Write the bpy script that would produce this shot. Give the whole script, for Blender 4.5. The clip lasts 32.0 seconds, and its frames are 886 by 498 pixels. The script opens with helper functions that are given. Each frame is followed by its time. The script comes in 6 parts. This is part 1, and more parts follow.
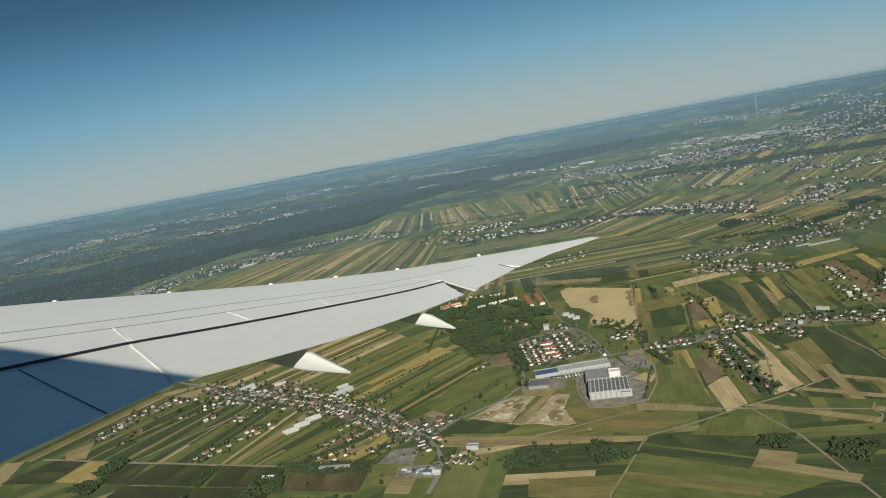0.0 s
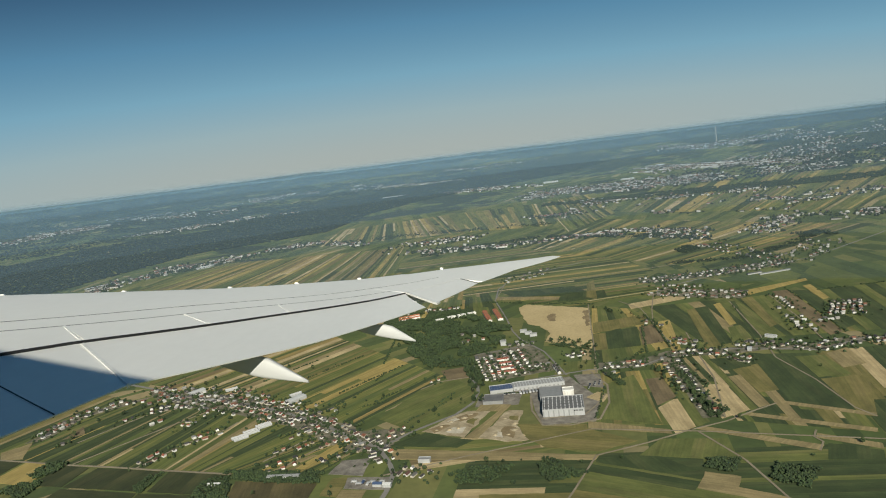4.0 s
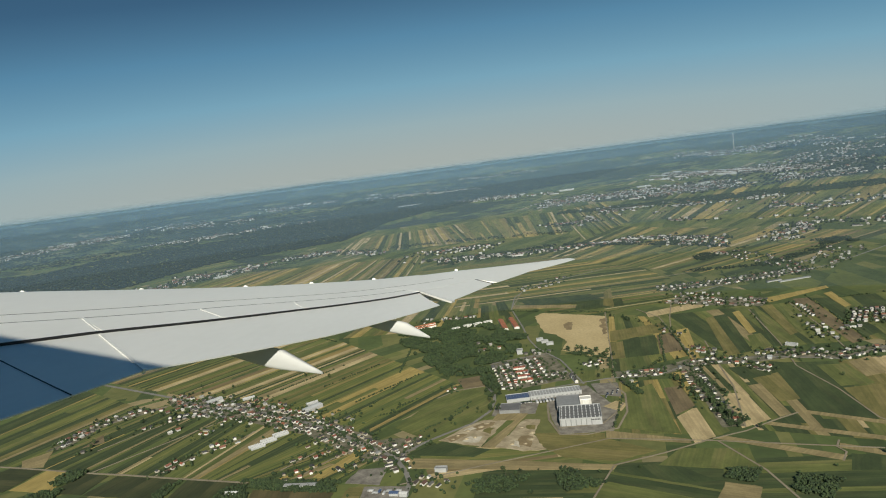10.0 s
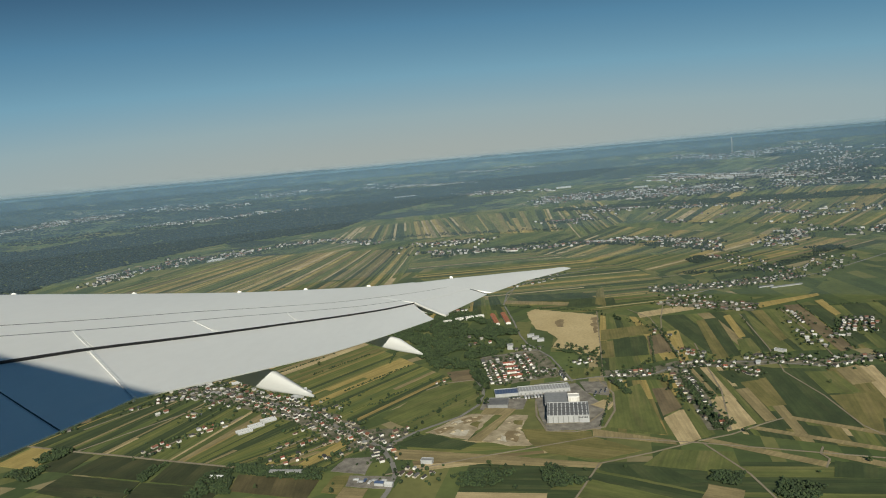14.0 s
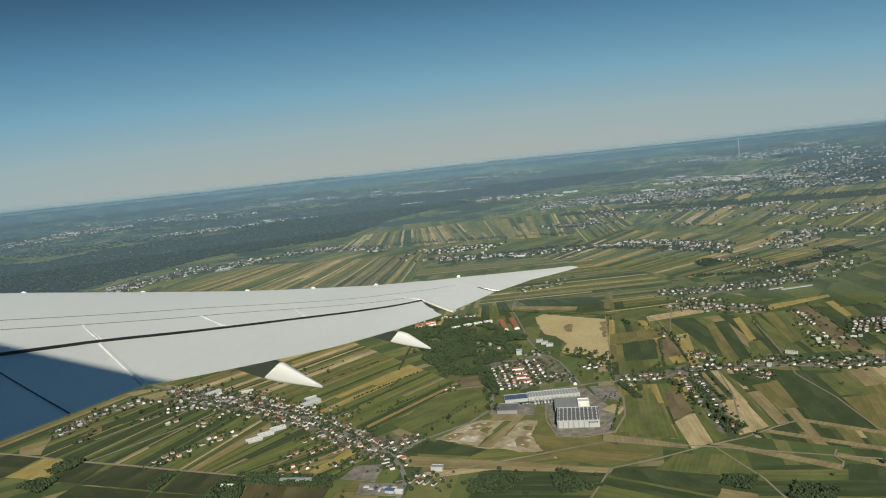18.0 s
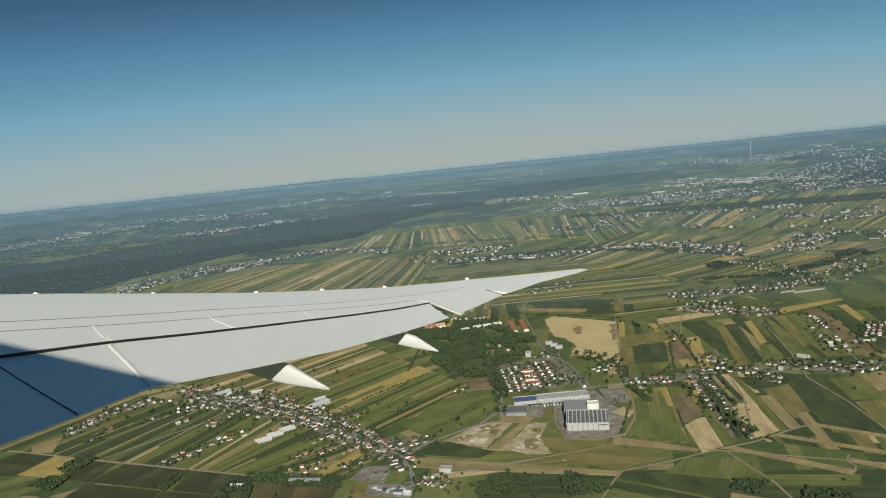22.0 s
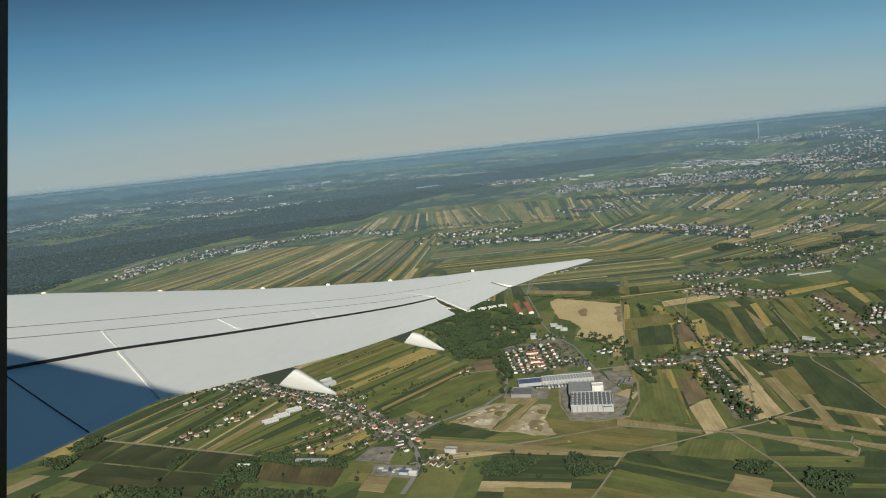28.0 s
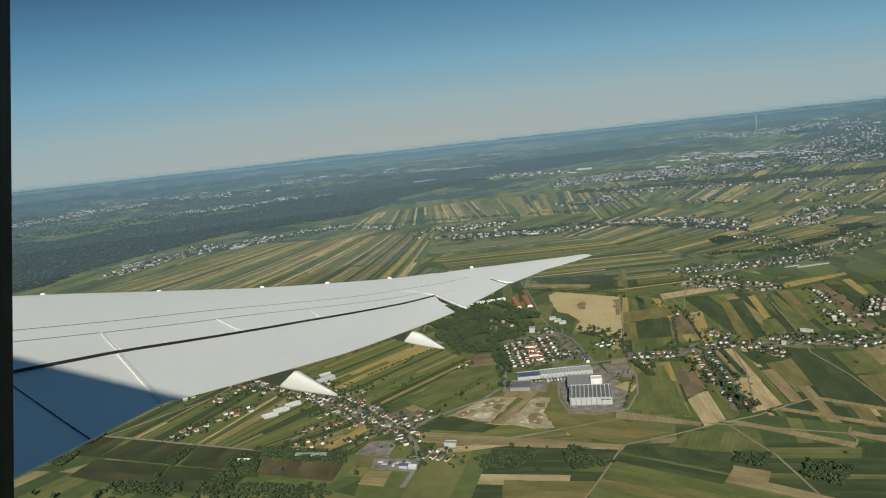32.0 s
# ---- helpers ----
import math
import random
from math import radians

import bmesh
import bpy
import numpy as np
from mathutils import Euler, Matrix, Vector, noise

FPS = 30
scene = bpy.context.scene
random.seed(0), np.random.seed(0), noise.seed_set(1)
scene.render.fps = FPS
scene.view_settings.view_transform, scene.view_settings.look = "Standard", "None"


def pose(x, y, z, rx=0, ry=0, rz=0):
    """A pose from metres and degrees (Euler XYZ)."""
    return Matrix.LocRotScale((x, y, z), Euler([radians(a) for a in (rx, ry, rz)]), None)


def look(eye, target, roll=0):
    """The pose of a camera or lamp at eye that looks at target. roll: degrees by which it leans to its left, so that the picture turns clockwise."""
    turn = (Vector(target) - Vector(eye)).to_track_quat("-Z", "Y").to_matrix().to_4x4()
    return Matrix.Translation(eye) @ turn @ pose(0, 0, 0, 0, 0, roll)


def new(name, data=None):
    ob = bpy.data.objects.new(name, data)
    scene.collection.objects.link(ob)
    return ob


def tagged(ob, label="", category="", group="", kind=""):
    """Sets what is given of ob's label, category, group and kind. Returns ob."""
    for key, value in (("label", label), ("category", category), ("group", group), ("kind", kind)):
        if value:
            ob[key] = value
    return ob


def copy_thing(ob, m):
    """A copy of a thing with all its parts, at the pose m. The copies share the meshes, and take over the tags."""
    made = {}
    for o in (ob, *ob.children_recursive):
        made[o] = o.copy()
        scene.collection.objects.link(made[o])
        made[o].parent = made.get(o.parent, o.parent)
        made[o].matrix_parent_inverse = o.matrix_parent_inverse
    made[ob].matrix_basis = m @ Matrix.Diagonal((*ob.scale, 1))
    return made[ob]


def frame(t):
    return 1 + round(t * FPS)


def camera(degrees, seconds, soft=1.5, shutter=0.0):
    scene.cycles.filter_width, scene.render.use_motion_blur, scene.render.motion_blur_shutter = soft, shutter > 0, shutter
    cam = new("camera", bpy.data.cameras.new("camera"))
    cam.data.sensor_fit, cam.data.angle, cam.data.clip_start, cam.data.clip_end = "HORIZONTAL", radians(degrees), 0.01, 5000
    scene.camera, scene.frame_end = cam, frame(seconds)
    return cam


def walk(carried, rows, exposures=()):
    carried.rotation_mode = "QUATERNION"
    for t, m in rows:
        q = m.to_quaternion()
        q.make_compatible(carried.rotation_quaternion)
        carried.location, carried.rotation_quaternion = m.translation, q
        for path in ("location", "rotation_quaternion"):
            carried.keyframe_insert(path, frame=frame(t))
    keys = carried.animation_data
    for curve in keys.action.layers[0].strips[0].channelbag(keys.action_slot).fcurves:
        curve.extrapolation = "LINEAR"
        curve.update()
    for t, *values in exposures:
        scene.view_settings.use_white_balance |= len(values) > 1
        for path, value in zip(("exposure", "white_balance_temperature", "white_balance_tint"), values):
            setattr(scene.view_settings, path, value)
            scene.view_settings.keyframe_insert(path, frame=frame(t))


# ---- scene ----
PATH = [
    (0, (-48.969, 9.442, 299.922), (-48.859, 19.338, 298.485), -10.38),
    (0.5, (-48.987, 9.441, 299.928), (-48.666, 19.331, 298.487), -9.89),
    (1, (-49.004, 9.442, 299.936), (-48.485, 19.333, 298.554), -8.73),
    (1.5, (-49.022, 9.443, 299.942), (-48.283, 19.328, 298.629), -7.79),
    (2, (-49.036, 9.443, 299.947), (-48.127, 19.322, 298.690), -6.96),
    (2.5, (-49.035, 9.442, 299.947), (-48.137, 19.322, 298.690), -7.04),
    (3, (-49.030, 9.442, 299.945), (-48.181, 19.322, 298.660), -6.48),
    (3.5, (-49.024, 9.442, 299.943), (-48.260, 19.322, 298.602), -6.80),
    (5.5, (-49.010, 9.443, 299.939), (-48.401, 19.333, 298.589), -7.00),
    (6, (-49.013, 9.443, 299.940), (-48.382, 19.327, 298.556), -7.14),
    (6.5, (-49.013, 9.445, 299.940), (-48.389, 19.330, 298.563), -6.86),
    (7, (-49.013, 9.445, 299.941), (-48.389, 19.329, 298.557), -6.72),
    (7.5, (-49.012, 9.444, 299.940), (-48.397, 19.331, 298.572), -6.73),
    (8, (-49.011, 9.446, 299.940), (-48.412, 19.334, 298.571), -6.90),
    (8.5, (-49.009, 9.445, 299.942), (-48.421, 19.329, 298.547), -7.14),
    (9, (-49.008, 9.447, 299.946), (-48.438, 19.330, 298.529), -7.05),
    (9.5, (-49.011, 9.424, 299.836), (-48.490, 19.325, 298.529), -7.15),
    (10, (-49.016, 9.399, 299.708), (-48.532, 19.316, 298.517), -7.45),
    (10.5, (-49.018, 9.383, 299.621), (-48.568, 19.309, 298.501), -7.42),
    (11, (-49.020, 9.380, 299.610), (-48.512, 19.306, 298.514), -7.09),
    (11.5, (-49.022, 9.383, 299.630), (-48.373, 19.302, 298.533), -6.35),
    (12, (-49.034, 9.449, 299.702), (-48.358, 19.373, 298.675), -4.81),
    (12.5, (-49.027, 9.460, 299.803), (-48.348, 19.383, 298.762), -4.94),
    (13, (-49.016, 9.479, 299.935), (-48.339, 19.398, 298.853), -4.64),
    (13.5, (-49.010, 9.498, 300.072), (-48.336, 19.401, 298.855), -4.69),
    (14, (-48.998, 9.517, 300.170), (-48.449, 19.415, 298.859), -5.10),
    (14.5, (-48.993, 9.525, 300.215), (-48.477, 19.420, 298.863), -5.19),
    (16.5, (-48.997, 9.514, 300.119), (-48.576, 19.417, 298.794), -5.75),
    (17, (-49.001, 9.504, 300.048), (-48.600, 19.415, 298.785), -5.94),
    (17.5, (-49.002, 9.493, 299.992), (-48.585, 19.411, 298.779), -5.63),
    (18, (-49.009, 9.480, 299.943), (-48.559, 19.396, 298.733), -5.94),
    (18.5, (-49.009, 9.474, 299.932), (-48.544, 19.384, 298.675), -5.74),
    (19, (-49.004, 9.472, 299.925), (-48.555, 19.387, 298.708), -5.64),
    (19.5, (-48.999, 9.469, 299.923), (-48.570, 19.388, 298.729), -5.69),
    (20, (-48.996, 9.465, 299.920), (-48.591, 19.388, 298.743), -5.80),
    (20.5, (-48.994, 9.461, 299.919), (-48.586, 19.383, 298.744), -5.90),
    (21, (-48.992, 9.457, 299.921), (-48.586, 19.381, 298.757), -6.06),
    (21.5, (-48.981, 9.462, 299.945), (-48.645, 19.387, 298.770), -5.88),
    (22, (-48.975, 9.465, 299.970), (-48.663, 19.391, 298.795), -5.79),
    (22.5, (-48.974, 9.465, 299.994), (-48.667, 19.389, 298.802), -5.87),
    (23, (-48.971, 9.475, 300.057), (-48.675, 19.390, 298.792), -5.83),
    (23.5, (-48.971, 9.481, 300.108), (-48.665, 19.387, 298.776), -5.89),
    (24, (-48.965, 9.489, 300.159), (-48.702, 19.393, 298.809), -5.80),
    (24.5, (-48.961, 9.495, 300.194), (-48.727, 19.397, 298.821), -5.77),
    (25, (-48.961, 9.500, 300.229), (-48.717, 19.397, 298.817), -5.79),
    (25.5, (-48.961, 9.503, 300.242), (-48.716, 19.397, 298.812), -5.89),
    (27.5, (-48.953, 9.508, 300.277), (-48.778, 19.408, 298.878), -5.73),
    (28, (-48.957, 9.509, 300.282), (-48.749, 19.404, 298.856), -5.88),
    (28.5, (-48.959, 9.515, 300.298), (-48.752, 19.407, 298.850), -5.99),
    (29, (-48.959, 9.517, 300.311), (-48.750, 19.413, 298.887), -5.91),
    (29.5, (-48.960, 9.522, 300.323), (-48.754, 19.418, 298.895), -5.95),
    (30, (-48.963, 9.526, 300.335), (-48.741, 19.420, 298.894), -5.98),
    (30.5, (-48.965, 9.530, 300.344), (-48.732, 19.416, 298.854), -6.10),
    (31, (-48.969, 9.533, 300.352), (-48.704, 19.412, 298.824), -6.20),
    (31.5, (-48.967, 9.539, 300.360), (-48.740, 19.420, 298.838), -6.09),
    (32, (-48.967, 9.542, 300.369), (-48.745, 19.424, 298.852), -6.16),
]
cam = camera(66.5, 32.0, soft=1.07)
walk(cam, [(t, look(eye, target, roll)) for t, eye, target, roll in PATH],
     exposures=[(0.0, 0.05, 6720, 4.0), (8.0, 0.04, 6720, 4.0), (11.0, 0.0, 6720, 4.0), (13.5, -0.06, 6720, 4.0), (17.0, 0.0, 6720, 4.0), (20.0, 0.06, 6720, 4.0),
                (24.0, 0.03, 6700, 4.0), (32.0, 0.02, 6640, 4.0)])

# ---- world, sun ----
SUN_WAY = Vector((0.010, -0.854, 0.521)).normalized()  # from the land towards the sun
world = bpy.data.worlds.new("sky")
scene.world = world
world.use_nodes = True
wn = world.node_tree.nodes
sky = wn.new("ShaderNodeTexSky")
sky.sky_type = "NISHITA"
sky.sun_disc = False
sky.sun_elevation = math.asin(SUN_WAY.z)
sky.sun_rotation = math.atan2(SUN_WAY.x, SUN_WAY.y)
sky.altitude = 1500
sky.air_density = 1.0
sky.dust_density = 0.3
sky.ozone_density = 1.5
# the sky's own brightness picks its hue: pale grey at the horizon, deep blue overhead
level = wn.new("ShaderNodeRGBToBW")
scale = wn.new("ShaderNodeMath")
scale.operation = "MULTIPLY"
scale.inputs[1].default_value = 0.085
hues = wn.new("ShaderNodeValToRGB")
stops = ((0.16, (0.022, 0.058, 0.118)), (0.30, (0.046, 0.118, 0.222)), (0.40, (0.098, 0.238, 0.390)),
         (0.55, (0.188, 0.362, 0.50)), (0.75, (0.31, 0.415, 0.47)), (1.0, (0.395, 0.42, 0.412)))
while len(hues.color_ramp.elements) < len(stops):
    hues.color_ramp.elements.new(0.5)
for el, (at, colour) in zip(hues.color_ramp.elements, stops):
    el.position, el.color = at, (*colour, 1)
world.node_tree.links.new(sky.outputs[0], level.inputs[0])
world.node_tree.links.new(level.outputs[0], scale.inputs[0])
world.node_tree.links.new(scale.outputs[0], hues.inputs[0])
world.node_tree.links.new(hues.outputs[0], wn["Background"].inputs[0])
wn["Background"].inputs[1].default_value = 1.0

sun_data = bpy.data.lights.new("sun", "SUN")
sun_data.energy, sun_data.angle, sun_data.color = 5.0, radians(0.6), (1.0, 0.93, 0.81)
sun = new("sun", sun_data)
sun.rotation_euler = (-SUN_WAY).to_track_quat("-Z", "Y").to_euler()
sun.location = SUN_WAY * 400


# ---- materials ----
class Nodes:
    """A small wrapper to lay out a node material."""

    def __init__(self, name):
        self.mat = bpy.data.materials.new(name)
        self.mat.use_nodes = True
        self.tree = self.mat.node_tree
        self.shader = self.tree.nodes["Principled BSDF"]

    def add(self, kind, **values):
        node = self.tree.nodes.new("ShaderNode" + kind)
        for key, value in values.items():
            if key in node.inputs:
                node.inputs[key].default_value = value
            elif key == "data_type":
                node.data_type = value
            elif key == "blend_type":
                node.blend_type = value
            elif key == "operation":
                node.operation = value
            elif key == "voronoi_dimensions":
                node.voronoi_dimensions = value
            elif key == "rotation_type":
                node.rotation_type = value
            elif key == "interpolation_type":
                node.interpolation_type = value
        return node

    def link(self, a, b):
        self.tree.links.new(a, b)

    def ramp(self, source, stops, constant=False):
        node = self.add("ValToRGB")
        if constant:
            node.color_ramp.interpolation = "CONSTANT"
        els = node.color_ramp.elements
        while len(els) < len(stops):
            els.new(0.5)
        for el, (at, colour) in zip(els, stops):
            el.position, el.color = at, (*colour, 1)
        self.link(source, node.inputs[0])
        return node.outputs[0]

    def mix(self, a, b, fac, blend="MIX"):
        node = self.add("Mix", data_type="RGBA", blend_type=blend)
        for value, slot in ((fac, 0), (a, 6), (b, 7)):
            if hasattr(value, "is_output"):
                self.link(value, node.inputs[slot])
            else:
                node.inputs[slot].default_value = value if slot == 0 else (*value, 1)
        return node.outputs[2]

    def noise(self, scale, detail=4, coords="Object", stretch=(1, 1, 1), rough=0.55):
        tc = self.add("TexCoord")
        mp = self.add("Mapping")
        mp.inputs["Scale"].default_value = stretch
        self.link(tc.outputs[coords], mp.inputs[0])
        n = self.add("TexNoise", Scale=scale, Detail=detail, Roughness=rough)
        self.link(mp.outputs[0], n.inputs["Vector"])
        return n.outputs["Fac"]

    def bump(self, height, strength, distance):
        b = self.add("Bump", Strength=strength, Distance=distance)
        self.link(height, b.inputs["Height"])
        self.link(b.outputs[0], self.shader.inputs["Normal"])

    def done(self, colour, rough=0.8, metal=0.0):
        if hasattr(colour, "is_output"):
            self.link(colour, self.shader.inputs["Base Color"])
        else:
            self.shader.inputs["Base Color"].default_value = (*colour, 1)
        self.shader.inputs["Roughness"].default_value = rough
        self.shader.inputs["Metallic"].default_value = metal
        return self.mat


def mottled(name, dark, light, scale, rough=0.85, bump=0.0, fine=None, metal=0.0, coords="Object"):
    """Two tones mixed by a broad and a fine noise."""
    m = Nodes(name)
    broad = m.noise(scale, 5, coords)
    small = m.noise(fine or scale * 9, 3, coords)
    c = m.mix(m.ramp(broad, [(0.3, dark), (0.7, light)]), dark, 0.0)
    c = m.mix(c, m.ramp(small, [(0.3, (0.75, 0.75, 0.75)), (0.7, (1.15, 1.15, 1.15))]), 0.6, "MULTIPLY")
    if bump:
        m.bump(small, 0.5, bump)
    return m.done(c, rough, metal)


def random_tone(name, stops, rough=0.85, island=False, grain=0.5, grain_mix=0.35):
    """One of several tones for each object or loose piece, with some grain."""
    m = Nodes(name)
    src = m.add("NewGeometry").outputs["Random Per Island"] if island else m.add("ObjectInfo").outputs["Random"]
    n = len(stops)
    c = m.ramp(src, [(i / n, s) for i, s in enumerate(stops)], True)
    g = m.noise(grain, 4)
    c = m.mix(c, m.ramp(g, [(0.3, (0.7, 0.7, 0.7)), (0.7, (1.2, 1.2, 1.2))]), grain_mix, "MULTIPLY")
    return m.done(c, rough)


def thin_growth(m, c, most):
    """Long uneven streaks where the soil shows through a crop."""
    streaks = m.noise(0.03, 7, "Object", (0.22, 1.7, 1.0), 0.62)
    gaps = m.ramp(streaks, [(0.50, (0, 0, 0)), (0.64, (most, most, most))])
    return m.mix(c, (0.2, 0.15, 0.075), gaps)


def crop(name, dark, light, thin=0.3):
    """A field's surface: damp and dry patches, worked rows along the field, and fine growth."""
    m = Nodes(name)
    patches = m.noise(0.028, 7, "Object", (0.7, 1.3, 1.0), 0.65)
    c = m.ramp(patches, [(0.32, tuple(0.82 * v for v in dark)), (0.5, tuple((a + b) / 2 for a, b in zip(dark, light))), (0.68, tuple(1.12 * v for v in light))])
    c = thin_growth(m, c, thin)
    rows = m.noise(0.3, 3, "Object", (0.03, 1.0, 1.0))
    c = m.mix(c, m.ramp(rows, [(0.35, (0.78, 0.8, 0.76)), (0.65, (1.2, 1.18, 1.14))]), 0.75, "MULTIPLY")
    fine = m.noise(0.9, 4)
    c = m.mix(c, m.ramp(fine, [(0.3, (0.8, 0.8, 0.8)), (0.7, (1.16, 1.16, 1.16))]), 0.6, "MULTIPLY")
    m.bump(fine, 0.4, 0.3)
    return m.done(c, 0.95)


def make_field_material(name, stops):
    m = Nodes(name)
    pick = m.add("ObjectInfo").outputs["Random"]
    n = len(stops)
    c = m.ramp(pick, [(i / n, s) for i, s in enumerate(stops)], True)
    c = thin_growth(m, c, 0.25)
    rows = m.noise(0.35, 3, "Object", (0.04, 1.0, 1.0))
    c = m.mix(c, m.ramp(rows, [(0.35, (0.72, 0.74, 0.7)), (0.65, (1.22, 1.2, 1.15))]), 0.75, "MULTIPLY")
    patches = m.noise(0.022, 5, "Object", (0.6, 1.4, 1.0))
    c = m.mix(c, m.ramp(patches, [(0.35, (0.7, 0.76, 0.66)), (0.7, (1.28, 1.2, 1.1))]), 0.95, "MULTIPLY")
    m.bump(rows, 0.4, 0.6)
    return m.done(c, 0.95)


WING_PAINT = Nodes("wing_paint")
_broad = WING_PAINT.noise(0.35, 4, "Object", (0.3, 1, 1))
_fine = WING_PAINT.noise(9.0, 4, "Object", (0.25, 1, 1))
_c = WING_PAINT.ramp(_broad, [(0.3, (0.78, 0.78, 0.76)), (0.7, (0.85, 0.85, 0.83))])
_c = WING_PAINT.mix(_c, WING_PAINT.ramp(_fine, [(0.3, (0.96, 0.96, 0.96)), (0.7, (1.02, 1.02, 1.02))]), 0.6, "MULTIPLY")
WING_PAINT.bump(_fine, 0.05, 0.004)
WING_PAINT = WING_PAINT.done(_c, 0.42)
WING_WHITE = mottled("white_edge_paint", (0.78, 0.78, 0.76), (0.86, 0.86, 0.84), 3.0, 0.4)
# paint greyed below the wing's, so colour offsets the sun striking it squarely
FAIRING_DIM = Nodes("dim_fairing_paint")
_f = FAIRING_DIM.noise(3.0, 4, "Object", (1, 0.3, 1))
FAIRING_DIM = FAIRING_DIM.done(FAIRING_DIM.ramp(_f, [(0.3, (0.44, 0.45, 0.46)), (0.7, (0.49, 0.5, 0.51))]), 0.5)
# near-black colour that paints the shade inside the wing's gaps
GAP_SHADE = mottled("gap_shade", (0.012, 0.012, 0.014), (0.03, 0.03, 0.032), 2.0, 0.7)
PANEL_GREY = mottled("grey_sealant", (0.16, 0.16, 0.165), (0.24, 0.24, 0.245), 6.0, 0.7)
# black of rubber parts, also painted on as the flap gap's shadow line
RUBBER_GAP_BLACK = mottled("black_rubber_and_gap", (0.008, 0.008, 0.01), (0.02, 0.02, 0.022), 8.0, 0.6)

GROUND = Nodes("grassland")
# far parcels: blocks of land, each with its own direction, cut into uneven strips
_tc = GROUND.add("TexCoord")
_blocks = GROUND.add("TexVoronoi", Scale=0.0024, Randomness=1.0)
GROUND.link(_tc.outputs["Object"], _blocks.inputs["Vector"])
_sep = GROUND.add("SeparateColor")
GROUND.link(_blocks.outputs["Color"], _sep.inputs[0])
_angle = GROUND.add("MapRange")
_angle.inputs[3].default_value, _angle.inputs[4].default_value = radians(-15), radians(70)
GROUND.link(_sep.outputs[0], _angle.inputs[0])
_turn = GROUND.add("VectorRotate", rotation_type="Z_AXIS")
GROUND.link(_tc.outputs["Object"], _turn.inputs["Vector"])
GROUND.link(_angle.outputs[0], _turn.inputs["Angle"])
_xyz = GROUND.add("SeparateXYZ")
GROUND.link(_turn.outputs[0], _xyz.inputs[0])
_strip = GROUND.add("TexVoronoi", voronoi_dimensions="1D", Scale=0.045, Randomness=1.0)
GROUND.link(_xyz.outputs["X"], _strip.inputs["W"])
_tone = GROUND.add("SeparateColor")
GROUND.link(_strip.outputs["Color"], _tone.inputs[0])
_shift = GROUND.add("Math", operation="MULTIPLY_ADD")
_shift.inputs[1].default_value = 9000.0
GROUND.link(_tone.outputs[0], _shift.inputs[0])
GROUND.link(_xyz.outputs["Y"], _shift.inputs[2])
_plot = GROUND.add("TexVoronoi", voronoi_dimensions="1D", Scale=0.0055, Randomness=1.0)
GROUND.link(_shift.outputs[0], _plot.inputs["W"])
_pick = GROUND.add("SeparateColor")
GROUND.link(_plot.outputs["Color"], _pick.inputs[0])
_c = GROUND.ramp(_pick.outputs[0], [
    (0.0, (0.083, 0.109, 0.036)), (0.16, (0.127, 0.146, 0.046)), (0.32, (0.061, 0.088, 0.030)), (0.46, (0.160, 0.161, 0.060)),
    (0.58, (0.094, 0.125, 0.040)), (0.70, (0.231, 0.198, 0.090)), (0.78, (0.077, 0.104, 0.038)), (0.88, (0.297, 0.239, 0.140)), (0.93, (0.110, 0.135, 0.045))], True)
_n = GROUND.noise(0.006, 6)
_c = GROUND.mix(_c, GROUND.ramp(_n, [(0.35, (0.62, 0.7, 0.6)), (0.65, (1.15, 1.12, 1.05))]), 0.9, "MULTIPLY")
_n = GROUND.noise(0.09, 5)
_c = GROUND.mix(_c, GROUND.ramp(_n, [(0.3, (0.72, 0.75, 0.7)), (0.7, (1.2, 1.2, 1.15))]), 0.6, "MULTIPLY")
# scattered dark scrub and copses, which take over in the far distance
_far = GROUND.add("VectorMath", operation="LENGTH")
GROUND.link(_tc.outputs["Object"], _far.inputs[0])
_reach = GROUND.add("MapRange")
for _slot, _value in ((1, 1900.0), (2, 3800.0), (3, -0.16), (4, 0.05)):
    _reach.inputs[_slot].default_value = _value
GROUND.link(_far.outputs["Value"], _reach.inputs[0])
_sum = GROUND.add("Math", operation="ADD")
GROUND.link(GROUND.noise(0.004, 7, "Object", (0.6, 1.3, 1), 0.62), _sum.inputs[0])
GROUND.link(_reach.outputs[0], _sum.inputs[1])
_copse = GROUND.ramp(_sum.outputs[0], [(0.50, (0, 0, 0)), (0.53, (1, 1, 1))])
_c = GROUND.mix(_c, (0.022, 0.036, 0.02), _copse)
GROUND.bump(_n, 0.3, 1.0)
GROUND = GROUND.done(_c, 0.95)

FIELD = make_field_material("crop_field", [
    (0.117, 0.141, 0.041), (0.160, 0.171, 0.052), (0.086, 0.110, 0.034), (0.191, 0.182, 0.062), (0.135, 0.154, 0.044),
    (0.246, 0.199, 0.077), (0.105, 0.127, 0.041), (0.148, 0.160, 0.049), (0.295, 0.220, 0.088), (0.098, 0.127, 0.041), (0.197, 0.149, 0.082), (0.123, 0.149, 0.046)])
PALE_FIELD = crop("bare_pale_soil", (0.362, 0.281, 0.150), (0.508, 0.403, 0.235))
YELLOW_FIELD = crop("ripe_yellow_crop", (0.294, 0.223, 0.070), (0.384, 0.297, 0.105))
DARK_FIELD = crop("dark_green_crop", (0.030, 0.050, 0.017), (0.054, 0.077, 0.026), 0.1)
GREEN_FIELD = crop("young_crop", (0.086, 0.108, 0.030), (0.138, 0.152, 0.044))
OLIVE_FIELD = crop("mown_grass", (0.123, 0.119, 0.037), (0.197, 0.167, 0.059))
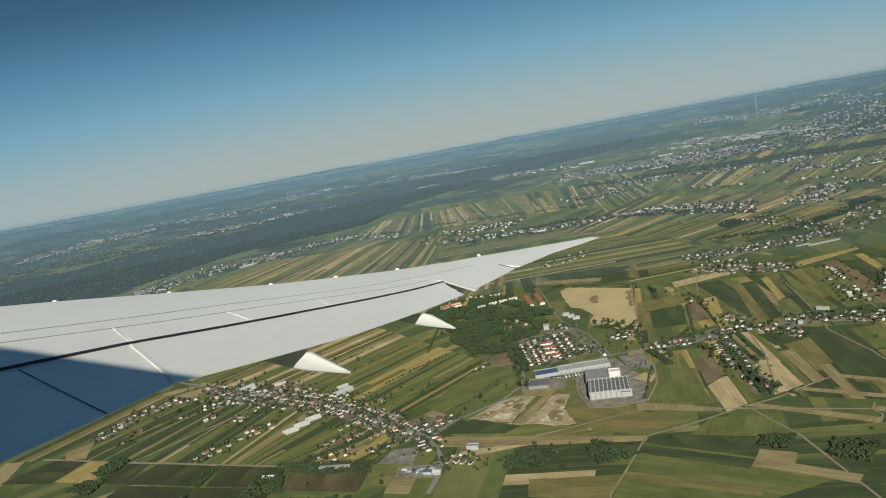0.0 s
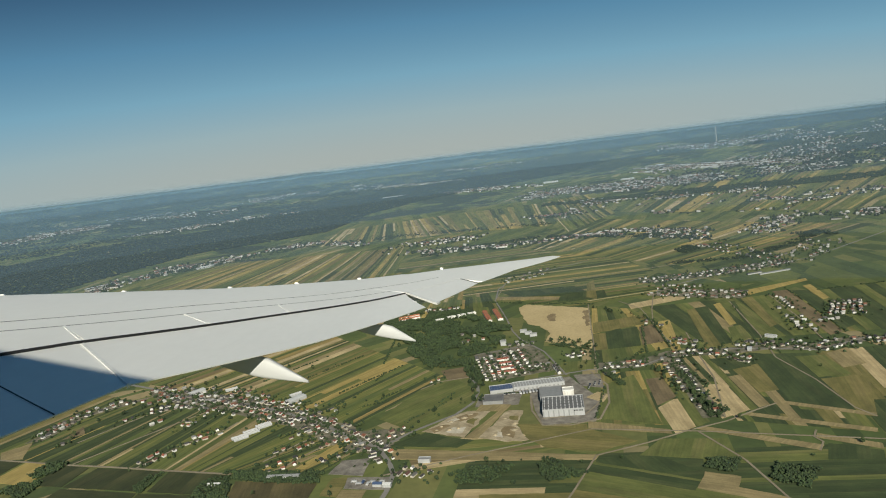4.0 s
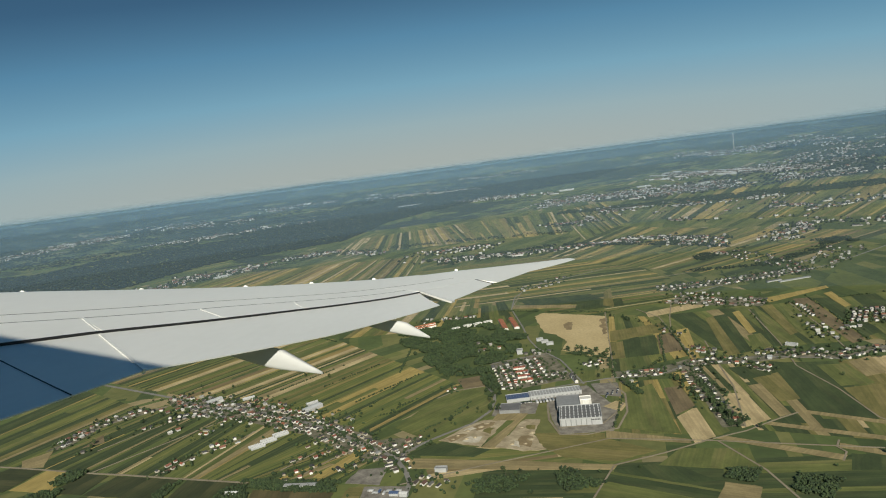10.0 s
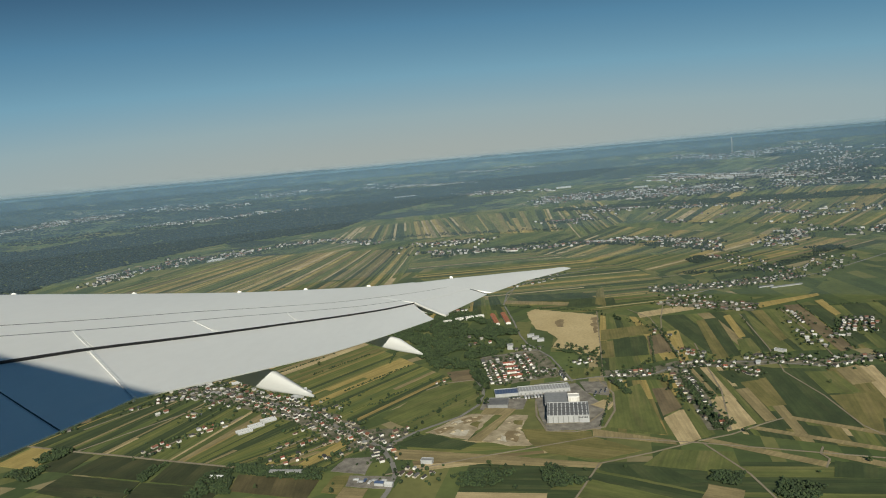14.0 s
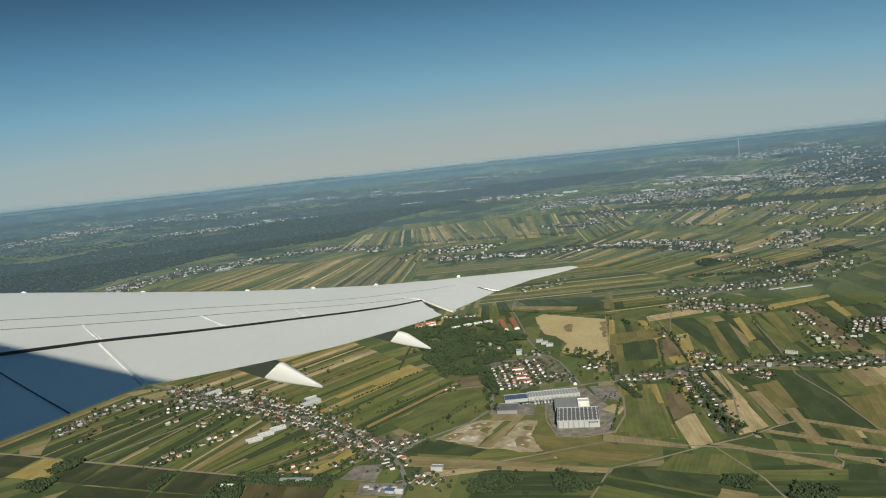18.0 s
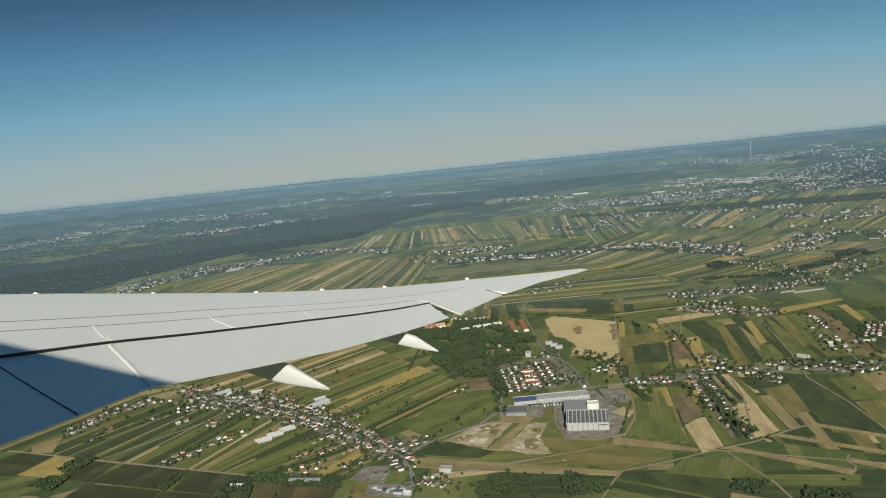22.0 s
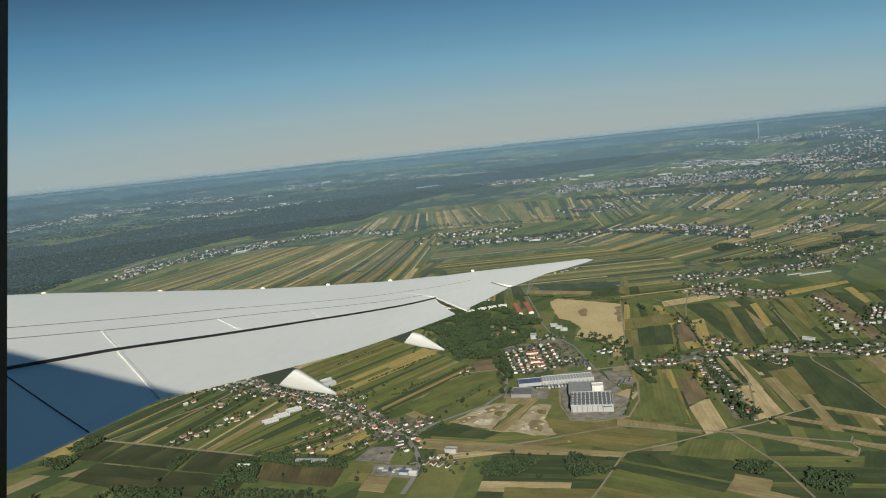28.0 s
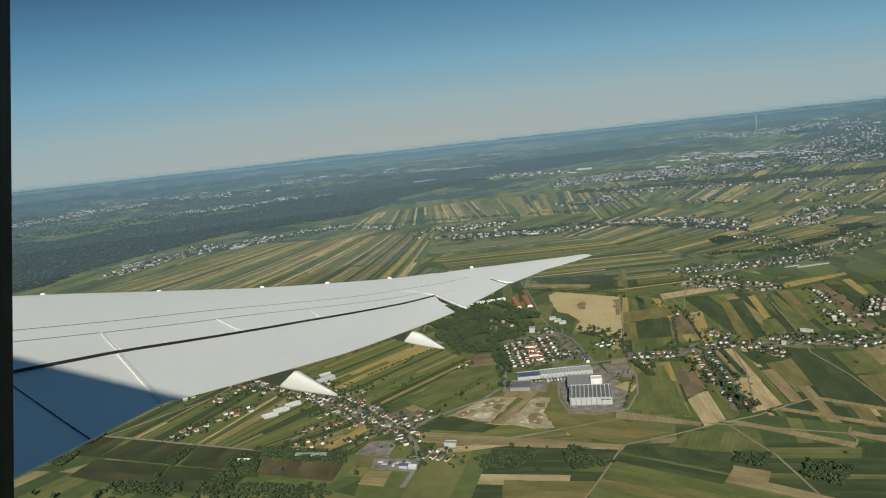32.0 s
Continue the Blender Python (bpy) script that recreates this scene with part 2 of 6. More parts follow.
STUBBLE_FIELD = crop("stubble", (0.203, 0.164, 0.080), (0.305, 0.244, 0.125))
BROWN_FIELD = crop("turned_earth", (0.119, 0.091, 0.052), (0.192, 0.148, 0.085))
# dark crop green, deepened to put the window edge's dimming into the colour
DIM_MEADOW = crop("dim_meadow", (0.026, 0.036, 0.012), (0.046, 0.056, 0.019), 0.14)
ROUGH_FIELD = crop("rough_pasture", (0.06, 0.052, 0.022), (0.10, 0.085, 0.036))
SAND = mottled("bare_sand", (0.22, 0.175, 0.10), (0.50, 0.42, 0.29), 0.07, 0.95, 0.1, 0.4)
WHITE_SAND = mottled("washed_sand", (0.42, 0.37, 0.28), (0.6, 0.55, 0.45), 0.12, 0.95, 0.1, 0.6)
SANDY_FIELD = mottled("bare_sandy_soil", (0.42, 0.325, 0.165), (0.53, 0.42, 0.228), 0.012, 0.95, 0.05, 0.25)
DAMP_SOIL = mottled("damp_soil", (0.17, 0.125, 0.065), (0.30, 0.23, 0.125), 0.05, 0.95, 0.05, 0.5)
YARD = mottled("worn_yard", (0.11, 0.1, 0.085), (0.30, 0.275, 0.235), 0.09, 0.9, 0.03, 0.6)
GARDENS = mottled("village_gardens", (0.045, 0.055, 0.026), (0.25, 0.22, 0.165), 0.085, 0.95, 0.1, 0.5)
TILE_RED = random_tone("bright_clay_tiles", [(0.24, 0.075, 0.05), (0.29, 0.095, 0.06), (0.2, 0.07, 0.05)])
TILE_ORANGE = random_tone("orange_clay_tiles", [(0.36, 0.12, 0.065), (0.3, 0.13, 0.07), (0.4, 0.15, 0.08)])
WHITE_PLASTER = random_tone("white_plaster", [(0.72, 0.71, 0.68), (0.8, 0.79, 0.77), (0.62, 0.6, 0.56)])
ASPHALT = mottled("asphalt", (0.17, 0.163, 0.15), (0.24, 0.23, 0.212), 0.06, 0.9, 0.02, 2.0)
TRACK = mottled("dusty_track", (0.2, 0.165, 0.115), (0.29, 0.25, 0.18), 0.05, 0.95, 0.05, 1.0)
PLASTER = random_tone("plaster", [(0.42, 0.4, 0.355), (0.62, 0.61, 0.58), (0.36, 0.31, 0.235), (0.7, 0.69, 0.67), (0.5, 0.46, 0.39), (0.64, 0.63, 0.61)])
ROOF_RED = random_tone("clay_roof", [(0.19, 0.075, 0.045), (0.26, 0.105, 0.06), (0.11, 0.06, 0.048), (0.23, 0.10, 0.07)])
ROOF_GREY = random_tone("grey_roof", [(0.06, 0.06, 0.064), (0.12, 0.118, 0.115), (0.045, 0.042, 0.042), (0.25, 0.25, 0.25), (0.075, 0.06, 0.054), (0.05, 0.048, 0.05)])
ROOF_ANY = random_tone("far_roof", [(0.2, 0.09, 0.06), (0.08, 0.08, 0.082), (0.3, 0.29, 0.28), (0.06, 0.058, 0.058), (0.16, 0.08, 0.06), (0.5, 0.5, 0.48), (0.08, 0.075, 0.07)], island=True)
WALL_ANY = random_tone("far_plaster", [(0.34, 0.33, 0.3), (0.5, 0.49, 0.47), (0.22, 0.2, 0.18), (0.64, 0.63, 0.62)], island=True)
LEAVES = random_tone("leaves", [(0.032, 0.055, 0.02), (0.045, 0.075, 0.026), (0.025, 0.045, 0.018), (0.055, 0.08, 0.028)], 0.9, grain=0.8, grain_mix=0.7)
WOODS = random_tone("woodland_leaves", [(0.03, 0.052, 0.02), (0.042, 0.07, 0.025), (0.024, 0.042, 0.018), (0.05, 0.075, 0.028)], 0.9, True, 0.035, 0.9)
BELT_LEAVES = random_tone("tree_belt_leaves", [(0.02, 0.034, 0.017), (0.026, 0.042, 0.019), (0.016, 0.028, 0.015)], 0.9, True, 0.04, 0.7)
# dark leaf green shifted blue, so some far haze is put into the colour
FAR_WOODS = random_tone("hazed_pine_leaves", [(0.012, 0.021, 0.018), (0.017, 0.028, 0.022), (0.009, 0.018, 0.015)], 0.9, True, 0.05, 0.5)
BARK = mottled("bark", (0.06, 0.045, 0.03), (0.12, 0.09, 0.065), 3.0, 0.95)
METAL_ROOF = mottled("grey_sheet_roof", (0.22, 0.225, 0.23), (0.28, 0.285, 0.29), 0.2, 0.6)
HALL_WALL = mottled("pale_cladding", (0.36, 0.37, 0.38), (0.44, 0.45, 0.46), 0.15, 0.6)
FELT_ROOF = mottled("dark_roof_felt", (0.11, 0.112, 0.115), (0.16, 0.162, 0.165), 0.15, 0.85)
SHEET_ROOF = mottled("light_sheet_roof", (0.3, 0.3, 0.3), (0.38, 0.38, 0.375), 0.2, 0.6)
SKYLIGHT = mottled("milky_skylight", (0.5, 0.51, 0.52), (0.6, 0.6, 0.6), 0.6, 0.35)
GLASS = mottled("dark_window_glass", (0.02, 0.025, 0.03), (0.05, 0.06, 0.07), 0.5, 0.15)
BLUE_CLAD = mottled("blue_cladding", (0.05, 0.08, 0.16), (0.08, 0.12, 0.22), 0.2, 0.5)
CONCRETE = mottled("concrete", (0.25, 0.24, 0.22), (0.33, 0.32, 0.295), 0.08, 0.9, 0.02)
WATER = mottled("lake_water", (0.03, 0.05, 0.06), (0.04, 0.065, 0.08), 0.01, 0.08)


# ---- building blocks ----
def mesh_of(name, verts, faces, material, smooth=False):
    me = bpy.data.meshes.new(name)
    me.from_pydata([tuple(v) for v in verts], [], faces)
    me.materials.append(material)
    if smooth:
        me.polygons.foreach_set("use_smooth", [True] * len(me.polygons))
    me.update()
    return me


def part(name, data, parent, label=""):
    """Links mesh data as one object under a thing or a part."""
    ob = new(name, data)
    ob.parent = parent
    return tagged(ob, label) if label else ob


def thing(name, label, category, m=None, group="", kind="", data=None):
    ob = new(name, data)
    if m is not None:
        ob.matrix_basis = m
    return tagged(ob, label, category, group, kind)


def rise(x, y):
    """The height of the land: level near by, lifting slowly towards the distance."""
    far = math.hypot(x, y) - 1800
    return 285 * (far / 3100) ** 1.5 if far > 0 else 0.0


def box_data(x0, x1, y0, y1, z0, z1):
    v = [(x, y, z) for z in (z0, z1) for x, y in ((x0, y0), (x1, y0), (x1, y1), (x0, y1))]
    f = [(3, 2, 1, 0), (4, 5, 6, 7), (0, 1, 5, 4), (1, 2, 6, 5), (2, 3, 7, 6), (3, 0, 4, 7)]
    return v, f


def box_mesh(name, material, *sizes):
    return mesh_of(name, *box_data(*sizes), material)


# ---- the land ----
def build_ground():
    rings = [0, 60, 120, 200, 300, 420, 560, 720, 900, 1100, 1300, 1500, 1700, 1800]
    rings += [1800 + 3100 * (i / 26) for i in range(1, 27)] + [4960]
    spokes = 160
    verts, faces = [(0, 0, 0)], []
    for r in rings[1:]:
        for k in range(spokes):
            a = 2 * math.pi * k / spokes
            x, y = r * math.cos(a), r * math.sin(a)
            z = rise(x, y)
            if r > 2500:
                z += 1.5 * noise.noise((x * 0.0016, y * 0.0016, 0.3))
            verts.append((x, y, z))
    for k in range(spokes):
        faces.append((0, 1 + k, 1 + (k + 1) % spokes))
    for i in range(len(rings) - 2):
        a, b = 1 + i * spokes, 1 + (i + 1) * spokes
        for k in range(spokes):
            n = (k + 1) % spokes
            faces.append((a + k, b + k, b + n, a + n))
    thing("ground", "green farmland with pale strips reaching to the horizon", "ground", kind="structure",
          data=mesh_of("ground", verts, faces, GROUND, True))


build_ground()


def patch(name, corners, lift, material, label, category, kind="structure", cuts=1, thick=0.15):
    """A thin slab on the land over four corners (near left, near right, far right, far left); its own x runs from near to far."""
    a, b, c, d = (Vector((*p, 0)) for p in corners)
    mid = (a + b + c + d) / 4
    way = ((c + d) - (a + b)).normalized()
    turn = Matrix.Rotation(math.atan2(way.y, way.x), 4, "Z")
    m = Matrix.Translation((mid.x, mid.y, 0)) @ turn
    inv = m.inverted()
    vs, fs = [], []
    for i in range(cuts + 1):
        s = i / cuts
        for p in (a.lerp(d, s), b.lerp(c, s)):
            z = rise(p.x, p.y) + lift
            q = inv @ p
            vs += [(q.x, q.y, z), (q.x, q.y, z - thick)]
    for i in range(cuts):
        k = 4 * i
        fs += [(k, k + 2, k + 6, k + 4), (k, k + 4, k + 5, k + 1), (k + 2, k + 3, k + 7, k + 6)]
    fs += [(0, 1, 3, 2), (4 * cuts, 4 * cuts + 2, 4 * cuts + 3, 4 * cuts + 1)]
    return thing(name, label, category, m, kind=kind, data=mesh_of(name, vs, fs, material))


def parcel(points, lift, material, label, name="field", category="field", wobble=1.2):
    """A slab on the land with an uneven outline through some corners."""
    mid = sum((Vector(p) for p in points), Vector((0, 0))) / len(points)
    a, b = Vector(points[0]), Vector(points[1])
    turn = math.atan2(b.y - a.y, b.x - a.x)
    rim = []
    for p, q in zip(points, points[1:] + points[:1]):
        p, q = Vector(p), Vector(q)
        n = max(2, int((q - p).length / 7))
        for i in range(n):
            c = p.lerp(q, i / n)
            c += Vector((noise.noise((c.x * 0.11, c.y * 0.11, lift)), noise.noise((c.x * 0.11, c.y * 0.11, lift + 9)))) * wobble
            rim.append(c)
    ca, sa = math.cos(-turn), math.sin(-turn)
    flat = [((c.x - mid.x) * ca - (c.y - mid.y) * sa, (c.x - mid.x) * sa + (c.y - mid.y) * ca) for c in rim]
    z, n = rise(mid.x, mid.y) + lift, len(rim)
    vs = [(x, y, z) for x, y in flat] + [(x, y, z - 0.3) for x, y in flat]
    area = sum(x0 * y1 - x1 * y0 for (x0, y0), (x1, y1) in zip(flat, flat[1:] + flat[:1]))
    top = tuple(range(n)) if area > 0 else tuple(range(n - 1, -1, -1))
    fs = [top] + [(i, (i + 1) % n, n + (i + 1) % n, n + i) for i in range(n)]
    m = Matrix.Translation((mid.x, mid.y, 0)) @ Matrix.Rotation(turn, 4, "Z")
    return thing(name, label, category, m, kind="structure", data=mesh_of(name, vs, fs, material))


def field_block(near_left, near_right, far_right, far_left, strips, cuts=1, split=0.35, seed=1, lift=0.2, bare=0.07, yellow=0.07, dark=0.1):
    """Narrow strip fields side by side, running from the near edge to the far edge."""
    rng = random.Random(seed)
    a, b, c, d = (Vector(p) for p in (near_left, near_right, far_right, far_left))
    widths = [rng.uniform(0.35, 1.0) if rng.random() < 0.7 else rng.uniform(1.0, 2.2) for _ in range(int(strips * 1.7))]
    total, at = sum(widths), 0.0
    for w in widths:
        u0, u1 = at / total, (at + w * 0.985) / total
        at += w
        ends = [0.0, 1.0]
        if rng.random() < split:
            ends.insert(1, rng.uniform(0.25, 0.75))
        if rng.random() < split - 0.5:
            ends.insert(1, ends[1] * rng.uniform(0.35, 0.65))
        for v0, v1 in zip(ends, ends[1:]):
            quad = [a.lerp(b, u).lerp(d.lerp(c, u), v) for u, v in ((u0, v0), (u1, v0), (u1, v1), (u0, v1))]
            r = rng.random()
            mat, label = FIELD, "narrow strip field of green and straw crops"
            if r < bare:
                mat, label = PALE_FIELD, "bare pale strip field of ploughed soil"
            elif r < bare + yellow:
                mat, label = YELLOW_FIELD, "ripe yellow strip field of grain"
            elif r < bare + yellow + dark:
                mat, label = DARK_FIELD, "dark green strip field of dense crop"
            elif r < bare + yellow + dark + 0.16:
                mat, label = GREEN_FIELD, "fresh green strip field of young crop"
            elif r < bare + yellow + dark + 0.24:
                mat, label = OLIVE_FIELD, "olive green strip field of mown grass"
            elif r < bare + yellow + dark + 0.28:
                mat, label = STUBBLE_FIELD, "pale strip field of grain stubble"
            patch("field", quad, lift + rng.uniform(0, 0.05), mat, label, "field", cuts=cuts)


# strips between the village road and the wood
field_block((-425, 1052), (-118, 782), (0, 905), (-205, 1275), 30, seed=2, split=0.25, bare=0.05, yellow=0.11, dark=0.2)
field_block((-660, 1250), (-432, 1058), (-212, 1290), (-420, 1540), 22, seed=3, split=0.25, bare=0.05, yellow=0.1, dark=0.2)
# strips below the village road
field_block((-560, 842), (-334, 737), (-262, 900), (-452, 990), 22, seed=4, split=0.25, bare=0.03, yellow=0.02, dark=0.42)
field_block((-330, 735), (-250, 698), (-142, 755), (-258, 885), 14, seed=5, split=0.25, bare=0.04, yellow=0.03, dark=0.36)
field_block((-248, 696), (-150, 668), (-108, 715), (-140, 750), 9, seed=24, split=0.3, bare=0.04, yellow=0.08, dark=0.25)
field_block((-760, 900), (-565, 846), (-455, 995), (-640, 1180), 14, seed=23, split=0.4, bare=0.03, yellow=0.06, dark=0.3)
# gardens and fields between the long track and the row of houses
field_block((125, 692), (236, 640), (268, 815), (178, 838), 7, seed=6, split=1.0, bare=0.1, yellow=0.12)
field_block((272, 640), (372, 572), (452, 796), (300, 858), 9, seed=7, split=1.0, bare=0.1, yellow=0.04, dark=0.4)
field_block((376, 570), (640, 470), (770, 760), (458, 795), 13, seed=8, split=0.9, bare=0.04, yellow=0.03, dark=0.6)
# beyond the row
field_block((190, 868), (330, 900), (345, 1130), (285, 1170), 4, seed=9, split=0.9)
field_block((340, 900), (560, 850), (640, 1080), (350, 1130), 9, seed=10, split=0.3, yellow=0.03, bare=0.08, dark=0.25)
field_block((566, 848), (900, 740), (1010, 1050), (650, 1078), 10, seed=11, split=0.4, bare=0.05, yellow=0.02, dark=0.3)
field_block((-200, 1290), (130, 1225), (136, 1425), (-60, 1700), 15, seed=25, split=0.6, bare=0.06, yellow=0.06, dark=0.15)
# long strips across the middle distance
field_block((215, 1200), (150, 1425), (480, 1405), (430, 1215), 20, seed=12, split=0.3, bare=0.04, yellow=0.07, dark=0.16)
field_block((30, 1430), (-60, 1990), (480, 1960), (500, 1415), 40, cuts=2, seed=13, split=0.5, bare=0.05, yellow=0.08, dark=0.16)
field_block((600, 1360), (310, 1990), (620, 2350), (1150, 1600), 35, cuts=3, seed=14, split=0.4, bare=0.04, yellow=0.07, dark=0.16)
field_block((-1050, 1760), (-100, 1560), (0, 2255), (-640, 2375), 56, cuts=3, seed=15, split=0.3, bare=0.08, yellow=0.12, dark=0.14)
field_block((150, 2400), (480, 2290), (560, 2800), (120, 2840), 22, cuts=3, seed=16, split=0.5, bare=0.05, yellow=0.08, dark=0.14, lift=0.6)
field_block((-320, 2480), (132, 2400), (103, 2830), (-262, 2790), 22, cuts=3, seed=17, split=0.1, bare=0.18, yellow=0.24, lift=0.6)
field_block((500, 2120), (740, 2350), (800, 2850), (580, 2800), 22, cuts=4, seed=18, split=0.4, bare=0.05, yellow=0.08, dark=0.14, lift=0.6)
field_block((760, 2350), (1250, 1800), (1900, 2300), (1150, 2900), 39, cuts=4, seed=19, split=0.5, bare=0.04, yellow=0.07, dark=0.16, lift=0.6)
# meadow strips at the foot of the slope
field_block((-60, 470), (-5, 648), (600, 490), (500, 300), 8, seed=20, split=0.9, bare=0.02, yellow=0.0, dark=0.8)
field_block((-60, 640), (-70, 715), (120, 672), (112, 640), 3, seed=21, split=0.4, yellow=0.0)
field_block((-420, 380), (-440, 545), (-110, 530), (-90, 380), 7, seed=22, split=0.5, bare=0.02, yellow=0.04, dark=0.8)
parcel([(168, 1247), (185, 1267), (231, 1224), (281, 1173), (215, 941), (191, 958), (160, 1007), (181, 1051), (174, 1099), (159, 1121), (161, 1186)], 0.52, SANDY_FIELD, "large bare sandy field with darker damp patches", wobble=3.0)
parcel([(199, 1155), (210, 1172), (218, 1162), (205, 1118), (194, 1120)], 0.53, DAMP_SOIL, "dark damp patch on the sandy field", "damp_patch", "soil", 4.0)
parcel([(265, 1162), (278, 1161), (249, 1064), (242, 1061)], 0.532, DAMP_SOIL, "dark damp edge of the sandy field", "damp_patch", "soil", 5.0)
# single parcels between the row of houses and the long track
patch("field", [(239, 1014), (334, 1027), (344, 1079), (256, 1073)], 0.39, OLIVE_FIELD, "olive green parcel of mown grass", "field")
patch("field", [(233, 926), (280, 921), (310, 1016), (258, 1014)], 0.40, DARK_FIELD, "dark green parcel of dense crop", "field")
patch("field", [(282, 921), (316, 925), (340, 1019), (312, 1014)], 0.41, BROWN_FIELD, "brown parcel of turned earth", "field")
patch("field", [(214, 930), (232, 926), (256, 1008), (234, 1009)], 0.42, OLIVE_FIELD, "olive green parcel of mown grass", "field")
patch("field", [(306, 870), (321, 881), (368, 1029), (339, 1025)], 0.43, YELLOW_FIELD, "ripe yellow parcel of grain", "field")
patch("field", [(341, 1125), (451, 1145), (456, 1180), (349, 1162)], 0.44, PALE_FIELD, "bare pale parcel of ploughed soil", "field")
patch("field", [(429, 954), (442, 959), (481, 1086), (467, 1081)], 0.45, YELLOW_FIELD, "ripe yellow parcel of grain", "field")
patch("field", [(355, 874), (374, 874), (431, 1074), (415, 1069)], 0.46, OLIVE_FIELD, "olive green parcel of mown grass", "field")
patch("field", [(374, 874), (393, 877), (454, 1077), (431, 1074)], 0.38, DARK_FIELD, "dark green parcel of dense crop", "field")
patch("field", [(395, 876), (426, 886), (443, 949), (422, 947)], 0.39, GREEN_FIELD, "fresh green parcel of young crop", "field")
patch("field", [(427, 883), (435, 887), (506, 1085), (498, 1084)], 0.40, DARK_FIELD, "dark green parcel of dense crop", "field")
patch("field", [(472, 920), (488, 928), (543, 1096), (522, 1094)], 0.41, OLIVE_FIELD, "olive green parcel of mown grass", "field")
patch("field", [(490, 928), (506, 933), (563, 1094), (546, 1095)], 0.42, GREEN_FIELD, "fresh green parcel of young crop", "field")
patch("field", [(515, 849), (539, 857), (614, 1106), (588, 1111)], 0.43, BROWN_FIELD, "brown parcel of turned earth", "field")
patch("field", [(620, 1019), (634, 1024), (666, 1123), (649, 1119)], 0.44, YELLOW_FIELD, "ripe yellow parcel of grain", "field")
patch("field", [(547, 866), (578, 880), (638, 1087), (616, 1099)], 0.45, DARK_FIELD, "dark green parcel of dense crop", "field")
patch("field", [(143, 698), (200, 657), (227, 811), (183, 792)], 0.46, GREEN_FIELD, "fresh green parcel of young crop", "field")
patch("field", [(203, 632), (228, 640), (243, 720), (213, 700)], 0.38, PALE_FIELD, "bare pale parcel of ploughed soil", "field")
patch("field", [(251, 761), (265, 760), (278, 837), (264, 839)], 0.39, YELLOW_FIELD, "ripe yellow parcel of grain", "field")
patch("field", [(215, 706), (243, 722), (254, 788), (234, 790)], 0.40, BROWN_FIELD, "brown parcel of turned earth", "field")
patch("field", [(229, 640), (246, 647), (264, 755), (250, 755)], 0.41, GREEN_FIELD, "fresh green parcel of young crop", "field")
patch("field", [(260, 649), (296, 660), (310, 740), (281, 744)], 0.42, PALE_FIELD, "bare pale parcel of ploughed soil", "field")
patch("field", [(307, 662), (321, 665), (339, 759), (323, 758)], 0.43, STUBBLE_FIELD, "long strip of pale grain stubble", "field")
patch("field", [(340, 658), (386, 622), (428, 791), (388, 829)], 0.44, DARK_FIELD, "dark green parcel of dense crop", "field")
patch("field", [(295, 655), (305, 660), (322, 756), (315, 754)], 0.45, GREEN_FIELD, "fresh green parcel of young crop", "field")
patch("field", [(330, 779), (365, 781), (368, 820), (333, 827)], 0.46, DARK_FIELD, "dark green parcel of dense crop", "field")
patch("field", [(329, 700), (357, 698), (376, 786), (340, 778)], 0.38, OLIVE_FIELD, "olive green parcel of mown grass", "field")
patch("field", [(380, 613), (393, 602), (461, 705), (406, 711)], 0.39, OLIVE_FIELD, "olive green parcel of mown grass", "field")
patch("field", [(451, 733), (482, 736), (500, 796), (466, 786)], 0.40, STUBBLE_FIELD, "long strip of pale grain stubble", "field")
patch("field", [(406, 717), (446, 712), (460, 781), (426, 792)], 0.41, GREEN_FIELD, "fresh green parcel of young crop", "field")
patch("field", [(127, 675), (200, 633), (202, 643), (132, 693)], 0.42, STUBBLE_FIELD, "long strip of pale grain stubble", "field")
patch("field", [(-22, 655), (113, 605), (116, 614), (-22, 671)], 0.43, STUBBLE_FIELD, "long strip of pale grain stubble", "field")
patch("field", [(226, 635), (304, 556), (313, 564), (235, 639)], 0.44, STUBBLE_FIELD, "long strip of pale grain stubble", "field")
patch("field", [(285, 649), (370, 572), (376, 579), (292, 654)], 0.45, STUBBLE_FIELD, "long strip of pale grain stubble", "field")
patch("field", [(332, 663), (393, 602), (398, 609), (339, 668)], 0.46, STUBBLE_FIELD, "long strip of pale grain stubble", "field")
patch("field", [(316, 580), (353, 541), (359, 551), (322, 588)], 0.38, STUBBLE_FIELD, "long strip of pale grain stubble", "field")
patch("field", [(74, 648), (115, 614), (149, 622), (82, 663)], 0.39, GREEN_FIELD, "fresh green parcel of young crop", "field")
patch("field", [(54, 691), (125, 669), (129, 687), (63, 712)], 0.40, OLIVE_FIELD, "olive green parcel of mown grass", "field")
patch("field", [(100, 575), (189, 555), (164, 603), (113, 604)], 0.41, DARK_FIELD, "dark green parcel of dense crop", "field")
patch("field", [(153, 599), (231, 560), (243, 605), (185, 626)], 0.42, GREEN_FIELD, "fresh green parcel of young crop", "field")
patch("field", [(299, 538), (341, 524), (351, 539), (318, 566)], 0.43, DARK_FIELD, "dark green parcel of dense crop", "field")
patch("field", [(92, 574), (100, 575), (112, 603), (102, 595)], 0.44, GREEN_FIELD, "fresh green parcel of young crop", "field")
patch("field", [(144, 859), (189, 853), (201, 891), (156, 898)], 0.45, GREEN_FIELD, "fresh green parcel of young crop", "field")
patch("field", [(302, 1258), (316, 1235), (363, 1407), (340, 1379)], 0.46, OLIVE_FIELD, "olive green parcel of mown grass", "field")
patch("field", [(137, 1341), (315, 1236), (321, 1254), (144, 1372)], 0.38, STUBBLE_FIELD, "long strip of pale grain stubble", "field")
